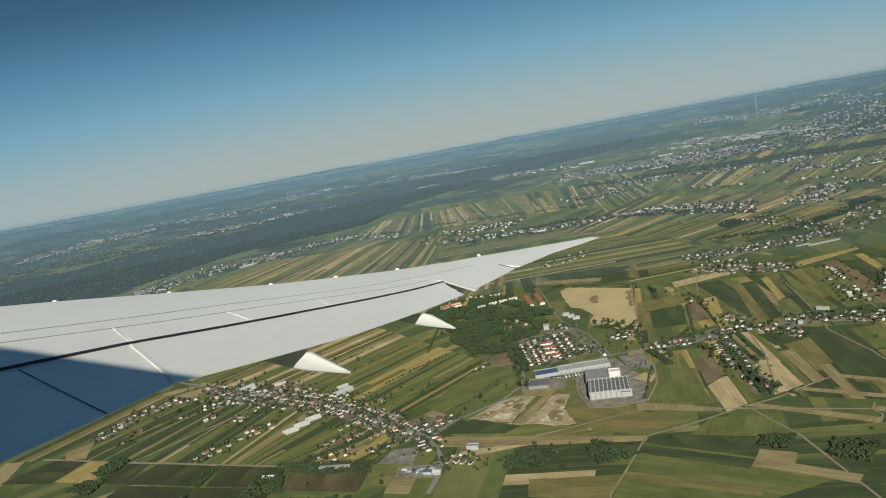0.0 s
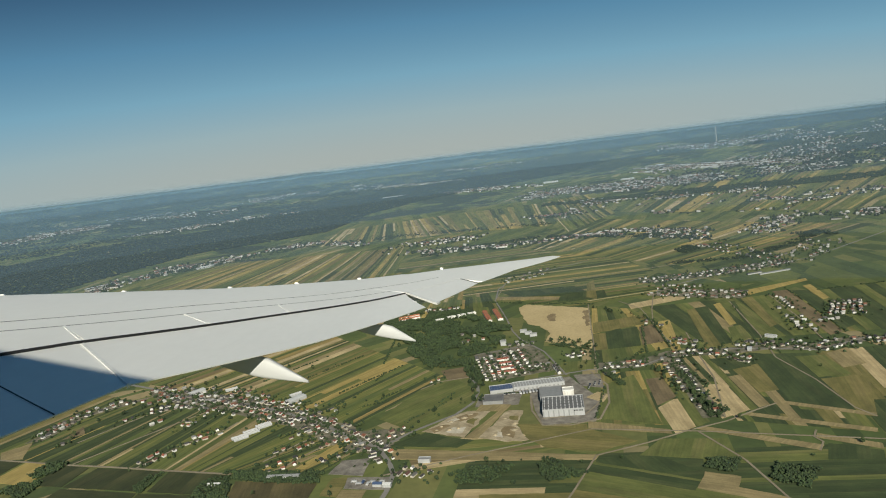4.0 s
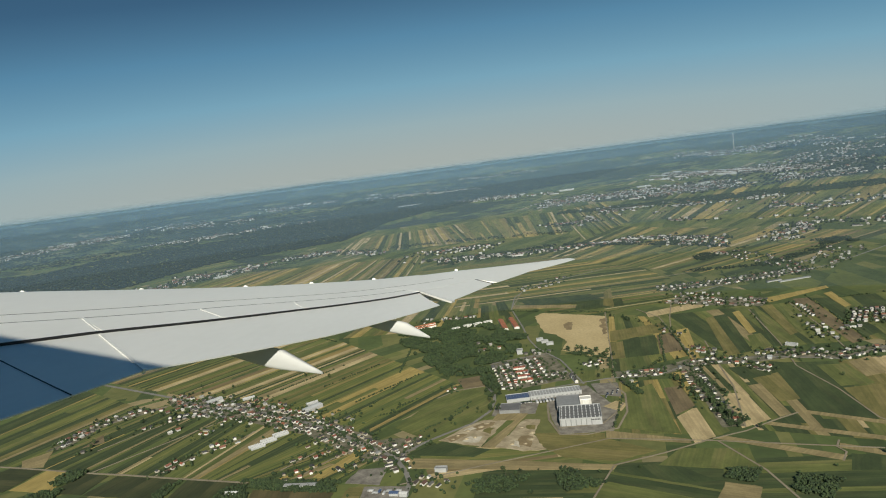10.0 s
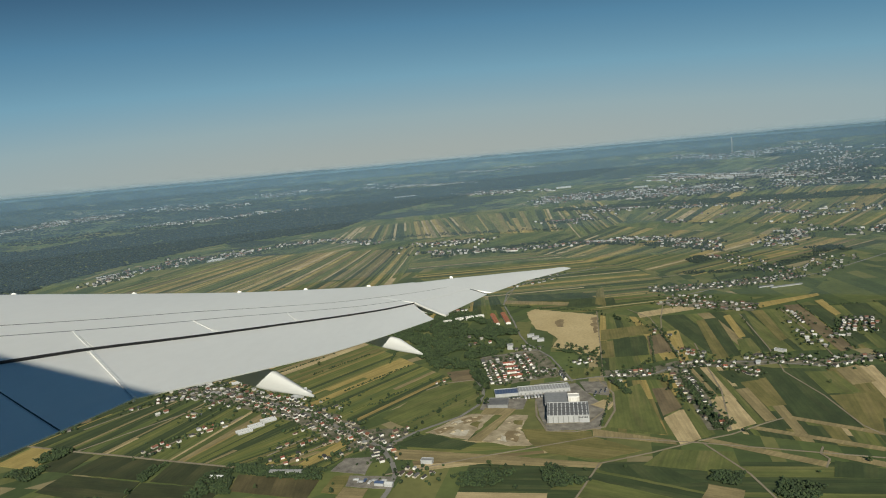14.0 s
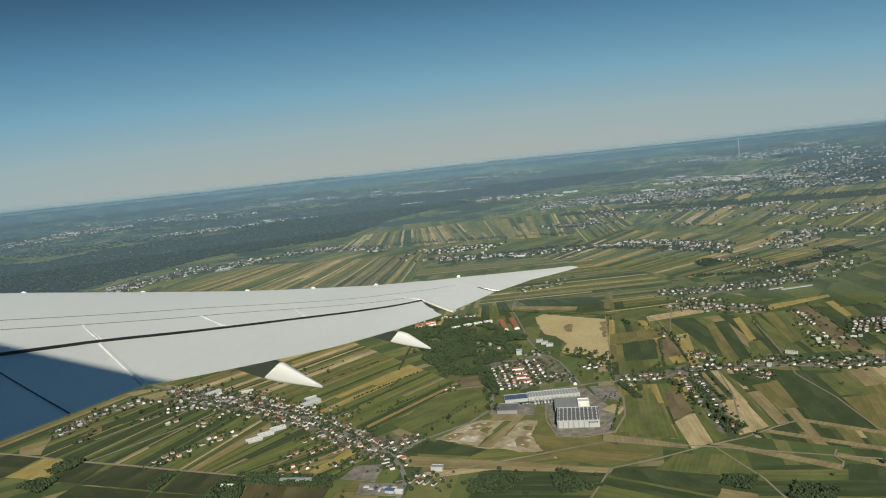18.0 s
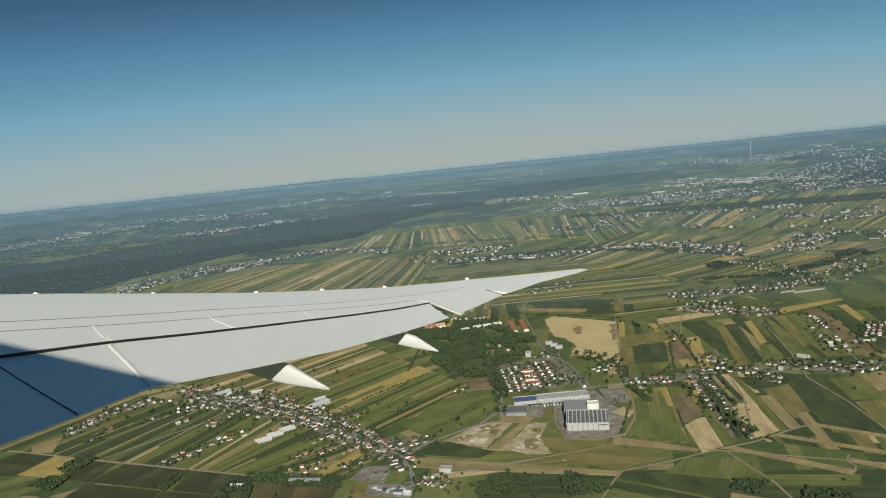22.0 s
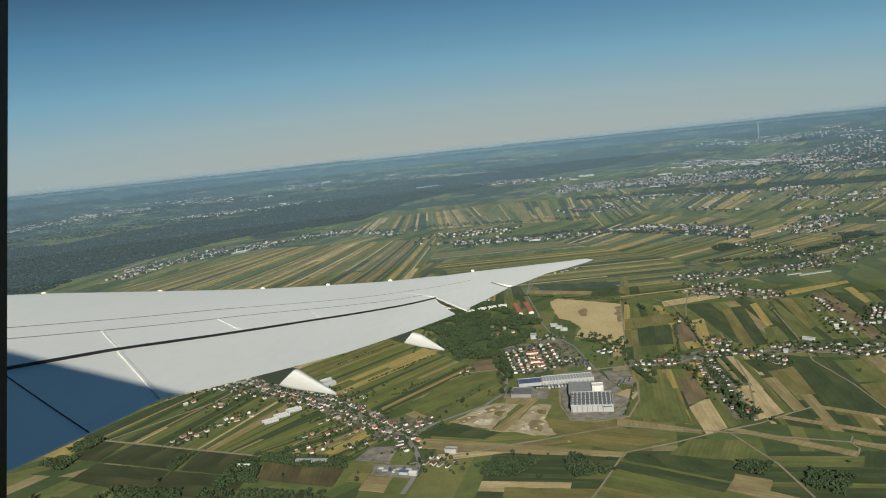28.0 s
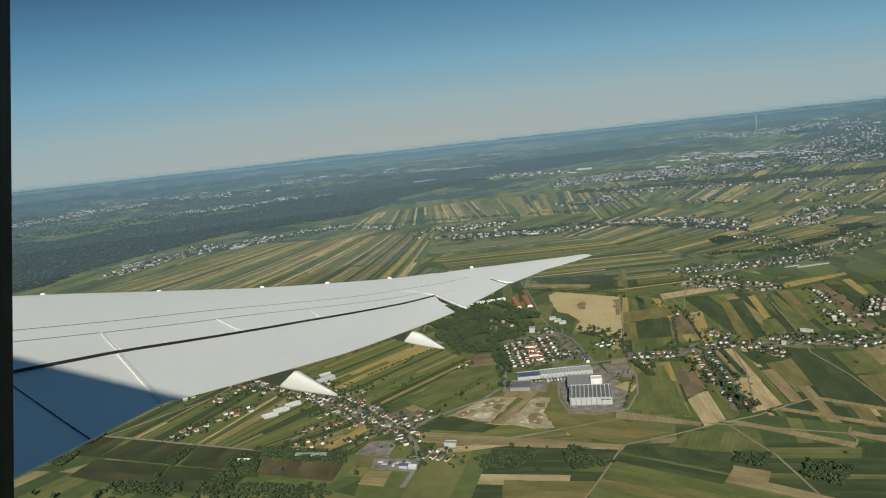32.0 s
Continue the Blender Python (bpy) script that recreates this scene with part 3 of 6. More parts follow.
patch("field", [(177, 1349), (324, 1264), (310, 1375), (160, 1412)], 0.39, DARK_FIELD, "dark green parcel of dense crop", "field")
patch("field", [(244, 1253), (336, 1235), (351, 1300), (265, 1307)], 0.40, DARK_FIELD, "dark green parcel of dense crop", "field")
patch("field", [(537, 1106), (680, 1152), (686, 1169), (551, 1142)], 0.41, YELLOW_FIELD, "ripe yellow parcel of grain", "field")
# parcels in the low ground before the village
parcel([(-539, 774), (-519, 819), (-473, 802), (-483, 750)], 0.4656, YELLOW_FIELD, "ripe yellow parcel of grain")
parcel([(-620, 800), (-545, 772), (-524, 822), (-575, 848)], 0.4672, DIM_MEADOW, "dark green meadow in the low ground")
parcel([(-481, 749), (-460, 790), (-426, 774), (-438, 730)], 0.4688, DIM_MEADOW, "dark green meadow in the low ground")
parcel([(-435, 729), (-415, 769), (-333, 733), (-341, 689)], 0.4704, DIM_MEADOW, "dark green meadow in the low ground")
parcel([(-333, 685), (-323, 729), (-249, 696), (-271, 659)], 0.4720, DIM_MEADOW, "dark green meadow in the low ground")
parcel([(-436, 726), (-342, 686), (-352, 640), (-450, 690)], 0.4736, DIM_MEADOW, "dark green meadow in the low ground")
parcel([(-340, 684), (-250, 650), (-262, 610), (-350, 638)], 0.4752, DIM_MEADOW, "dark green meadow in the low ground")
parcel([(-242, 643), (-241, 678), (-155, 645), (-163, 609)], 0.4768, ROUGH_FIELD, "brownish rough pasture below a hedge")
parcel([(-574, 866), (-546, 887), (-530, 833), (-560, 840)], 0.4784, STUBBLE_FIELD, "pale brown parcel of grain stubble")
parcel([(-506, 882), (-496, 923), (-482, 892)], 0.4800, BROWN_FIELD, "brown plot of turned earth by houses")
parcel([(-181, 687), (-133, 745), (-124, 733), (-169, 682)], 0.4816, YELLOW_FIELD, "ripe yellow strip of grain between gardens")
parcel([(-140, 650), (-124, 646), (-134, 611), (-151, 619)], 0.4832, OLIVE_FIELD, "small dry olive plot by a yard")
parcel([(-130, 623), (-106, 615), (-113, 588), (-137, 598)], 0.4848, STUBBLE_FIELD, "small pale stubble plot by a yard")
# meadows and long bands south of the sand pit
parcel([(-84, 707), (-47, 728), (7, 689), (-13, 677)], 0.4864, DARK_FIELD, "blue-green parcel of cabbages by the lane")
parcel([(-85, 700), (50, 643), (118, 612), (112, 604), (42, 627), (-79, 672)], 0.4880, STUBBLE_FIELD, "long pale band of dry mown meadow")
parcel([(-48, 724), (-9, 755), (19, 777), (34, 830), (5, 905), (-41, 871), (-95, 790)], 0.4896, GREEN_FIELD, "rough green meadow between strips and lane")
parcel([(59, 714), (125, 676), (163, 630), (120, 619), (75, 644), (61, 672)], 0.4912, OLIVE_FIELD, "dry olive meadow beyond the sand pit")
parcel([(107, 602), (184, 539), (219, 486), (154, 474), (54, 517)], 0.4928, GREEN_FIELD, "broad green meadow with faint bands")
parcel([(104, 598), (182, 536), (172, 523), (96, 585)], 0.4944, DARK_FIELD, "dark green band across the meadow")
parcel([(78, 556), (168, 492), (160, 482), (70, 545)], 0.4960, OLIVE_FIELD, "dry olive band across the meadow")
parcel([(194, 551), (218, 533), (207, 518), (242, 485), (232, 475), (175, 527)], 0.4976, STUBBLE_FIELD, "pale stubble parcel beside bushes")
parcel([(-4, 573), (74, 551), (53, 517), (-10, 544)], 0.4992, OLIVE_FIELD, "dry olive pasture with a track")
parcel([(-8, 938), (30, 942), (27, 892), (-1, 890)], 0.5008, BROWN_FIELD, "bare brown plot at the wood's edge")


def ribbon(name, points, width, lift, material, label, category="road"):
    """A road along a line of points."""
    pts = [Vector((*p, 0)) for p in points]
    fine = []
    for p, q in zip(pts, pts[1:]):
        n = max(1, int((q - p).length / 40))
        fine += [p.lerp(q, i / n) for i in range(n)]
    fine.append(pts[-1])
    vs, fs = [], []
    for i, p in enumerate(fine):
        way = (fine[min(i + 1, len(fine) - 1)] - fine[max(i - 1, 0)]).normalized()
        side = Vector((-way.y, way.x, 0)) * width / 2
        for s in (side, -side):
            z = rise(p.x, p.y) + lift
            vs += [(p.x + s.x, p.y + s.y, z), (p.x + s.x, p.y + s.y, z - 0.3)]
    for i in range(len(fine) - 1):
        k = 4 * i
        fs += [(k, k + 2, k + 6, k + 4), (k, k + 4, k + 5, k + 1), (k + 2, k + 3, k + 7, k + 6)]
    return thing(name, label, category, kind="structure", data=mesh_of(name, vs, fs, material))


ribbon("road", [(-96, 581), (-87, 606), (-80, 640), (-84, 668), (-96, 708), (-116, 733), (-134, 758), (-172, 810), (-228, 873), (-300, 938), (-377, 988), (-430, 1040), (-700, 1270)], 5.0, 0.56, ASPHALT, "grey asphalt village road between houses")
ribbon("road", [(-94, 705), (-60, 735), (-4, 768), (20, 797), (31, 830), (34, 858), (29, 893), (40, 940)], 4.0, 0.58, ASPHALT, "narrow asphalt lane past the sand pit")
ribbon("road", [(150, 845), (149, 900), (147, 959), (128, 1040), (126, 1091), (132, 1190), (137, 1337), (162, 1445), (198, 1514), (245, 1559), (420, 1640)], 2.6, 0.56, ASPHALT, "grey lane running to the far fields")
ribbon("road", [(100, 848), (183, 853), (244, 836), (324, 875), (411, 838), (467, 800), (544, 822), (800, 700)], 2.8, 0.60, ASPHALT, "asphalt lane along a row of houses")
ribbon("track", [(330, 1000), (372, 1110), (420, 1220)], 1.8, 0.56, TRACK, "narrow pale farm track to the next village")
ribbon("road", [(420, 1220), (480, 1260), (620, 1310), (800, 1330), (1100, 1500)], 3, 0.56, ASPHALT, "asphalt road between villages")
ribbon("track", [(-90, 640), (0, 655), (130, 672), (225, 630), (370, 556), (520, 500)], 1.9, 0.56, TRACK, "pale dusty farm track across the fields")
ribbon("track", [(225, 630), (236, 560), (232, 430)], 2.0, 0.54, TRACK, "pale farm track beside a ditch")


ribbon("track", [(288, 1202), (245, 1044), (208, 906), (187, 837)], 1.8, 0.62, TRACK, "narrow pale farm track between fields")
ribbon("track", [(360, 951), (331, 850), (308, 762), (264, 650)], 1.8, 0.62, TRACK, "narrow pale farm track between fields")
ribbon("track", [(571, 1091), (524, 919), (489, 814)], 1.8, 0.62, TRACK, "narrow pale farm track between fields")
ribbon("track", [(497, 1084), (441, 894), (407, 798), (403, 712), (389, 628), (393, 602)], 1.8, 0.62, TRACK, "narrow pale farm track between fields")
ribbon("track", [(175, 762), (156, 735), (135, 712), (87, 718)], 1.8, 0.62, TRACK, "narrow pale farm track between fields")
ribbon("track", [(219, 635), (261, 642), (303, 658), (329, 666)], 1.8, 0.62, TRACK, "narrow pale farm track between fields")
ribbon("track", [(114, 612), (170, 622), (223, 636)], 1.8, 0.62, TRACK, "narrow pale farm track between fields")
ribbon("track", [(325, 594), (315, 582), (316, 570), (303, 555)], 1.8, 0.62, TRACK, "narrow pale farm track between fields")
ribbon("track", [(343, 1193), (356, 1118), (312, 872)], 1.8, 0.62, TRACK, "narrow pale farm track between fields")
ribbon("track", [(136, 1334), (188, 1500), (235, 1541)], 1.8, 0.62, TRACK, "narrow pale farm track between fields")
ribbon("track", [(243, 1492), (250, 1445), (373, 1444), (593, 1454)], 1.8, 0.62, TRACK, "narrow pale farm track between fields")
ribbon("track", [(-600, 858), (-560, 840), (-455, 790), (-400, 766), (-334, 735), (-250, 697)], 3.0, 0.62, TRACK, "pale dusty track below the village fields")
ribbon("track", [(-478, 862), (-445, 900), (-413, 934), (-345, 950)], 2.2, 0.62, TRACK, "narrow pale lane past village gardens")
ribbon("track", [(-453, 792), (-405, 838), (-360, 881), (-300, 935)], 2.2, 0.62, TRACK, "narrow pale lane past village gardens")
ribbon("track", [(-366, 752), (-330, 800), (-285, 832), (-275, 850)], 2.2, 0.62, TRACK, "narrow pale lane past village gardens")
ribbon("track", [(-220, 716), (-185, 752), (-150, 776)], 2.2, 0.62, TRACK, "narrow pale lane past village gardens")
ribbon("track", [(-200, 690), (-165, 726), (-130, 752)], 2.2, 0.62, TRACK, "narrow pale lane past village gardens")
ribbon("track", [(-545, 893), (-520, 950), (-470, 1003), (-420, 1020)], 2.6, 0.62, TRACK, "narrow pale lane along a row of houses")
ribbon("track", [(114, 610), (81, 560), (56, 524), (40, 480)], 1.8, 0.72, TRACK, "narrow pale farm track between fields")
ribbon("track", [(-40, 872), (-12, 892), (28, 893)], 2.2, 0.62, TRACK, "narrow pale lane to a few houses")


parcel([(-455, 1052), (-395, 1010), (-335, 985), (-262, 930), (-200, 868), (-140, 800), (-112, 758), (-58, 752), (-62, 738), (-92, 690), (-112, 700), (-150, 738), (-196, 800), (-250, 855), (-310, 905), (-360, 940), (-425, 1000)], 0.462, GARDENS, "worn gardens and yards between village houses", "gardens", "garden", 6.0)
parcel([(45, 992), (140, 1010), (146, 872), (56, 862)], 0.46, GARDENS, "gardens and paths between estate houses", "gardens", "garden", 3.0)
parcel([(-555, 890), (-530, 960), (-480, 1012), (-440, 1010), (-470, 985), (-505, 965), (-535, 890)], 0.458, GARDENS, "gardens along a row of houses", "gardens", "garden", 4.0)
ribbon("gardens", [(196, 862), (256, 850), (300, 868), (366, 846), (420, 842), (465, 815), (540, 822)], 26, 0.47, GARDENS, "gardens along the lane's houses", "garden")
ribbon("gardens", [(292, 850), (276, 760), (254, 655)], 22, 0.475, GARDENS, "overgrown gardens along a side lane", "garden")
ribbon("gardens", [(425, 1225), (480, 1170), (545, 1118)], 60, 0.47, GARDENS, "gardens between houses beyond the fields", "garden")
ribbon("gardens", [(437, 1329), (530, 1314), (620, 1313), (754, 1330)], 44, 0.472, GARDENS, "gardens between houses beyond the fields", "garden")


# ---- houses ----
def house_data(w, d, h, roof_h, over=0.5):
    body = box_data(-w / 2, w / 2, -d / 2, d / 2, -0.3, h)
    x, y, lo = w / 2 + over, d / 2 + over, h - 0.25
    top = h + roof_h
    v = [(-x, -y, lo), (x, -y, lo), (x, y, lo), (-x, y, lo), (-x, 0, top), (x, 0, top),
         (-x, -y, lo + 0.3), (x, -y, lo + 0.3), (x, y, lo + 0.3), (-x, y, lo + 0.3), (-x, 0, top + 0.3), (x, 0, top + 0.3)]
    f = [(6, 7, 11, 10), (8, 9, 10, 11), (1, 0, 4, 5), (3, 2, 5, 4), (0, 1, 7, 6), (2, 3, 9, 8), (1, 5, 11, 7), (5, 2, 8, 11), (4, 0, 6, 10), (3, 4, 10, 9)]
    gable = ([(-w / 2, -d / 2, h), (-w / 2, d / 2, h), (-w / 2, 0, top), (w / 2, -d / 2, h), (w / 2, d / 2, h), (w / 2, 0, top)], [(1, 0, 2), (3, 4, 5)])
    wall_v = body[0] + gable[0]
    wall_f = body[1] + [tuple(i + 8 for i in t) for t in gable[1]]
    return (wall_v, wall_f), (v, f)


BRICKISH = mottled("chimney_brick", (0.2, 0.1, 0.07), (0.3, 0.16, 0.11), 2.0, 0.9)


def make_house(w, d, h, roof_h, roof_material, label, with_annex=False, chimney=False, wall_material=PLASTER):
    ob = thing("house", label, "house", pose(0, 0, -500))
    walls, roof = house_data(w, d, h, roof_h, 0.35)
    part("wall", mesh_of("wall", *walls, wall_material), ob)
    roof_part = part("roof", mesh_of("roof", *roof, roof_material), ob)
    if chimney:
        part("chimney", box_mesh("chimney", BRICKISH, w * 0.2, w * 0.2 + 0.6, 0.3, 0.9, h + roof_h * 0.4, h + roof_h + 0.8), roof_part)
    if with_annex:
        annex = part("annex", box_mesh("annex", PLASTER, w / 2 - 0.1, w / 2 + 2.2, -d / 2 + 0.6, d / 2 - 0.9, -0.3, 1.9), ob)
        part("annex_roof", box_mesh("annex_roof", roof_material, w / 2 + 0.12, w / 2 + 2.5, -d / 2 + 0.4, d / 2 - 0.7, 1.9, 2.1), annex)
    return ob


HOUSES = [
    make_house(6.0, 5.2, 3.2, 2.1, ROOF_RED, "plastered village house with a red tiled roof", chimney=True),
    make_house(5.6, 5.0, 3.4, 1.6, ROOF_GREY, "pale plastered house with a grey roof and annex", True),
    make_house(7.2, 4.8, 2.4, 1.9, ROOF_RED, "low house with a long red tiled roof"),
    make_house(5.4, 5.2, 3.8, 0.8, ROOF_GREY, "boxy two-storey house with a shallow grey roof"),
    make_house(9.0, 4.2, 2.3, 1.2, ROOF_GREY, "long low farm shed with a grey roof"),
    make_house(4.6, 4.4, 3.6, 1.5, ROOF_GREY, "small white house under a dark grey roof", wall_material=WHITE_PLASTER),
    make_house(5.0, 4.6, 3.4, 1.8, TILE_RED, "small white house under a red tiled roof", wall_material=WHITE_PLASTER),
]
taken = []


def clear(x, y, gap):
    return all((x - a) ** 2 + (y - b) ** 2 > gap * gap for a, b in taken)


placed = []


def put_house(x, y, turn, rng, weights=(2, 5, 1, 5, 3), gap=6.8):
    if not clear(x, y, gap):
        return
    taken.append((x, y))
    placed.append((math.hypot(x, y), x, y, rng.choices(range(len(weights)), weights)[0], turn + rng.choice((0, 90)) + rng.uniform(-5, 5)))


def houses_along(points, step, offset, seed, spread=4, weights=(2, 5, 1, 5, 3), sides=(-1, 1), keep=0.9):
    rng = random.Random(seed)
    pts = [Vector(p) for p in points]
    for p, q in zip(pts, pts[1:]):
        way = (q - p).normalized()
        turn = math.degrees(math.atan2(way.y, way.x))
        n = max(1, int((q - p).length / step))
        for i in range(n):
            for s in sides:
                if rng.random() > keep:
                    continue
                c = p.lerp(q, (i + rng.uniform(0.3, 0.7)) / n) + Vector((-way.y, way.x)) * s * (offset + rng.uniform(0, spread))
                put_house(c.x, c.y, turn, rng, weights)


def cluster(x, y, count, turn, seed, spread=13, weights=(2, 5, 1, 5, 3)):
    rng = random.Random(seed)
    for _ in range(count):
        put_house(x + rng.gauss(0, spread), y + rng.gauss(0, spread * 0.6), turn, rng, weights)


MIXED, RED, PALE, NEW = (2, 5, 1, 5, 3, 4, 1), (4, 2, 2, 2, 1, 0, 3), (1, 4, 0, 5, 5, 3, 0), (0, 1, 0, 1, 0, 6, 3)
MAIN_STREET = [(-440, 1050), (-377, 988), (-300, 938), (-228, 873), (-172, 810), (-134, 758), (-116, 733), (-96, 708), (-86, 668)]
houses_along(MAIN_STREET, 7.6, 6.5, 31, 4, MIXED)
houses_along([(-410, 1022), (-377, 988), (-300, 938), (-228, 873), (-172, 810), (-140, 766)], 8.2, 16, 32, 6, MIXED, keep=0.75)
houses_along([(-377, 988), (-300, 938), (-228, 873), (-172, 810)], 10, 28, 33, 9, PALE, keep=0.5)
houses_along([(-548, 898), (-526, 942), (-514, 975), (-483, 999), (-440, 1004)], 9, 6, 34, 3, RED, keep=0.75)
houses_along([(-418, 944), (-377, 950), (-340, 950)], 9, 6, 35, 3, MIXED)
cluster(-382, 985, 26, 40, 36, 20, MIXED)
houses_along([(-332, 900), (-291, 903)], 9, 6, 37, 2, MIXED, keep=0.8)
houses_along([(-330, 964), (-289, 935)], 9, 6, 38, 3, PALE)
houses_along([(-443, 914), (-425, 923)], 8.2, 4, 39, 1, PALE, sides=(1,))
houses_along([(-397, 879), (-380, 895)], 8.2, 4, 40, 2, RED, sides=(1,))
houses_along([(-352, 874), (-332, 868)], 8.2, 4, 41, 3, RED, keep=0.8)
houses_along([(-330, 804), (-290, 826)], 9, 6, 42, 2, MIXED, keep=0.8)
houses_along([(-364, 757), (-338, 793)], 9.8, 6, 43, 2, RED, keep=0.8)
cluster(-490, 860, 3, 30, 44, 6, PALE)
houses_along([(-199, 764), (-166, 785)], 8.2, 4, 45, 2, MIXED, sides=(1,))
houses_along([(-190, 736), (-153, 766)], 8.2, 4, 46, 1, RED, sides=(-1,))
houses_along([(-160, 724), (-132, 745)], 8.2, 3, 47, 1, RED, sides=(1,))
houses_along([(-216, 694), (-178, 704)], 11.5, 4, 48, 5, RED, keep=0.8)
houses_along([(-212, 731), (-195, 740)], 7.4, 3, 49, 1, PALE, sides=(1,))
houses_along([(-132, 718), (-112, 709)], 7.4, 5, 50, 2, MIXED)
houses_along([(-106, 726), (-61, 745)], 7.4, 5, 51, 2, MIXED)
houses_along([(-76, 646), (-45, 626)], 9, 5, 53, 3, MIXED, keep=0.8)
houses_along([(-38, 884), (-8, 894)], 8.2, 5, 54, 2, RED, sides=(1,))
cluster(-150, 694, 4, 20, 55, 6, PALE)
# along the lane east of the halls
houses_along([(200, 858), (256, 846)], 7.8, 6, 60, 4, MIXED)
cluster(206, 828, 3, 10, 61, 7, PALE)
houses_along([(291, 862), (280, 800), (268, 740)], 8.2, 7, 62, 4, MIXED, keep=0.75)
houses_along([(268, 740), (258, 665)], 13.1, 5, 63, 4, MIXED, keep=0.5)
houses_along([(322, 925), (352, 889)], 7.8, 6, 64, 3, MIXED)
houses_along([(300, 862), (338, 858), (366, 838)], 7.8, 7, 65, 3, MIXED)
houses_along([(362, 826), (376, 795)], 7.8, 6, 66, 4, MIXED)
houses_along([(398, 872), (416, 838)], 7.8, 7, 67, 4, PALE)
houses_along([(416, 840), (449, 847), (465, 806), (500, 815)], 8.2, 7, 68, 4, MIXED)
houses_along([(500, 815), (560, 806), (660, 770)], 9.8, 7, 69, 4, MIXED, keep=0.7)
houses_along([(568, 1080), (540, 985), (502, 871)], 12.3, 6, 70, 5, MIXED, keep=0.55)
cluster(561, 912, 6, -20, 71, 10, MIXED)
houses_along([(330, 1000), (345, 1040)], 12.3, 7, 72, 5, MIXED, keep=0.5)
houses_along([(170, 918), (200, 925)], 9.8, 4, 73, 3, PALE, keep=0.8)
# the nearest of the villages beyond
houses_along([(419, 1227), (480, 1165), (546, 1114)], 8.2, 7, 80, 24, MIXED)
houses_along([(430, 1240), (500, 1180)], 9.8, 22, 81, 18, MIXED, keep=0.7)
houses_along([(437, 1329), (530, 1312), (620, 1311), (754, 1327)], 8.2, 7, 82, 18, MIXED)
houses_along([(745, 1370), (746, 1468), (736, 1651)], 9.8, 8, 83, 24, MIXED, keep=0.7)
houses_along([(754, 1327), (850, 1400), (950, 1500)], 10.7, 8, 84, 30, MIXED, keep=0.7)
houses_along([(180, 1500), (260, 1560), (330, 1590)], 19.7, 6, 85, 20, PALE, keep=0.7)
for _x, _y in ((43, 1112), (40, 1064), (48, 1066), (61, 1093), (72, 1067)):
    put_house(_x, _y, 20, random.Random(86), NEW)
houses_along([(-40, 1330), (70, 1300)], 9, 4, 88, 8, RED)
# the estate behind the halls
houses_along([(54, 975), (54, 866)], 8, 5.0, 90, 1.2, NEW)
houses_along([(67, 978), (66, 872)], 8, 1.0, 91, 1.5, NEW, sides=(1,), keep=0.85)
houses_along([(94, 970), (94, 874)], 8, 5.0, 92, 1.2, NEW, sides=(-1,))
houses_along([(107, 986), (107, 872)], 8, 5.0, 95, 1.5, NEW)
houses_along([(40, 960), (44, 880)], 11, 3, 93, 2, RED, sides=(1,), keep=0.8)
houses_along([(124, 905), (140, 880)], 9, 5, 96, 3, PALE)
for _i in range(6):
    houses_along([(572 + 9 * _i, 938 + 12 * _i), (622 + 9 * _i, 920 + 12 * _i)], 6.9, 0, 200 + _i, 0.5, (0, 3, 0, 8, 0, 1, 0), sides=(1,))
cluster(125, 1010, 8, 10, 94, 14, MIXED)


def settle_houses():
    """The nearest houses are things of their own; the many beyond are joined."""
    placed.sort()
    for _, x, y, k, turn in placed[:300]:
        ob = copy_thing(HOUSES[k], pose(x, y, rise(x, y) + 0.35, 0, 0, turn))
        s = 0.62 + 0.36 * ((x * 7.31 + y * 3.17) % 1)
        ob.scale = (s, s * 0.95, s * 0.72)
    sizes = ((6.0, 5.2, 3.2, 2.1), (5.6, 5.0, 3.4, 1.6), (7.2, 4.8, 2.4, 1.9), (5.4, 5.2, 3.8, 0.8), (9.0, 4.2, 2.3, 1.2), (4.6, 4.4, 3.6, 1.5), (5.0, 4.6, 3.4, 1.8))
    wv, wf, rv, rf = [], [], [], []
    for _, x, y, k, turn in placed[300:]:
        walls, roof = house_data(*(0.86 * v * (0.82 if n > 1 else 1) for n, v in enumerate(sizes[k])))
        c, s, z = math.cos(radians(turn)), math.sin(radians(turn)), rise(x, y) + 0.35
        for (v, f), vs, fs in ((walls, wv, wf), (roof, rv, rf)):
            fs += [tuple(i + len(vs) for i in q) for q in f]
            vs += [(x + p[0] * c - p[1] * s, y + p[0] * s + p[1] * c, z + p[2]) for p in v]
    ob = thing("village", "village houses with red and grey roofs further off", "houses", kind="stuff", data=mesh_of("village", wv, wf, WALL_ANY))
    tagged(part("roofs", mesh_of("roofs", rv, rf, ROOF_ANY), ob), kind="stuff")


settle_houses()


def terrace(x, y, turn, units, roof_material, label, wall_material=WHITE_PLASTER, high=3.0, deep=4.4):
    """One long terraced block with its gables side by side."""
    ob = thing("terraced_house", label, "house", pose(x, y, 0.35, 0, 0, turn), "terraces of the estate")
    walls, roof = house_data(3.4, deep, high, 1.3, 0.06)
    wall, top = mesh_of("wall", *walls, wall_material), mesh_of("roof", *roof, roof_material)
    for i in range(units):
        for nm, me in (("wall", wall), ("roof", top)):
            part(nm, me, ob).location = ((i - (units - 1) / 2) * 3.5, 0, 0)
    return ob


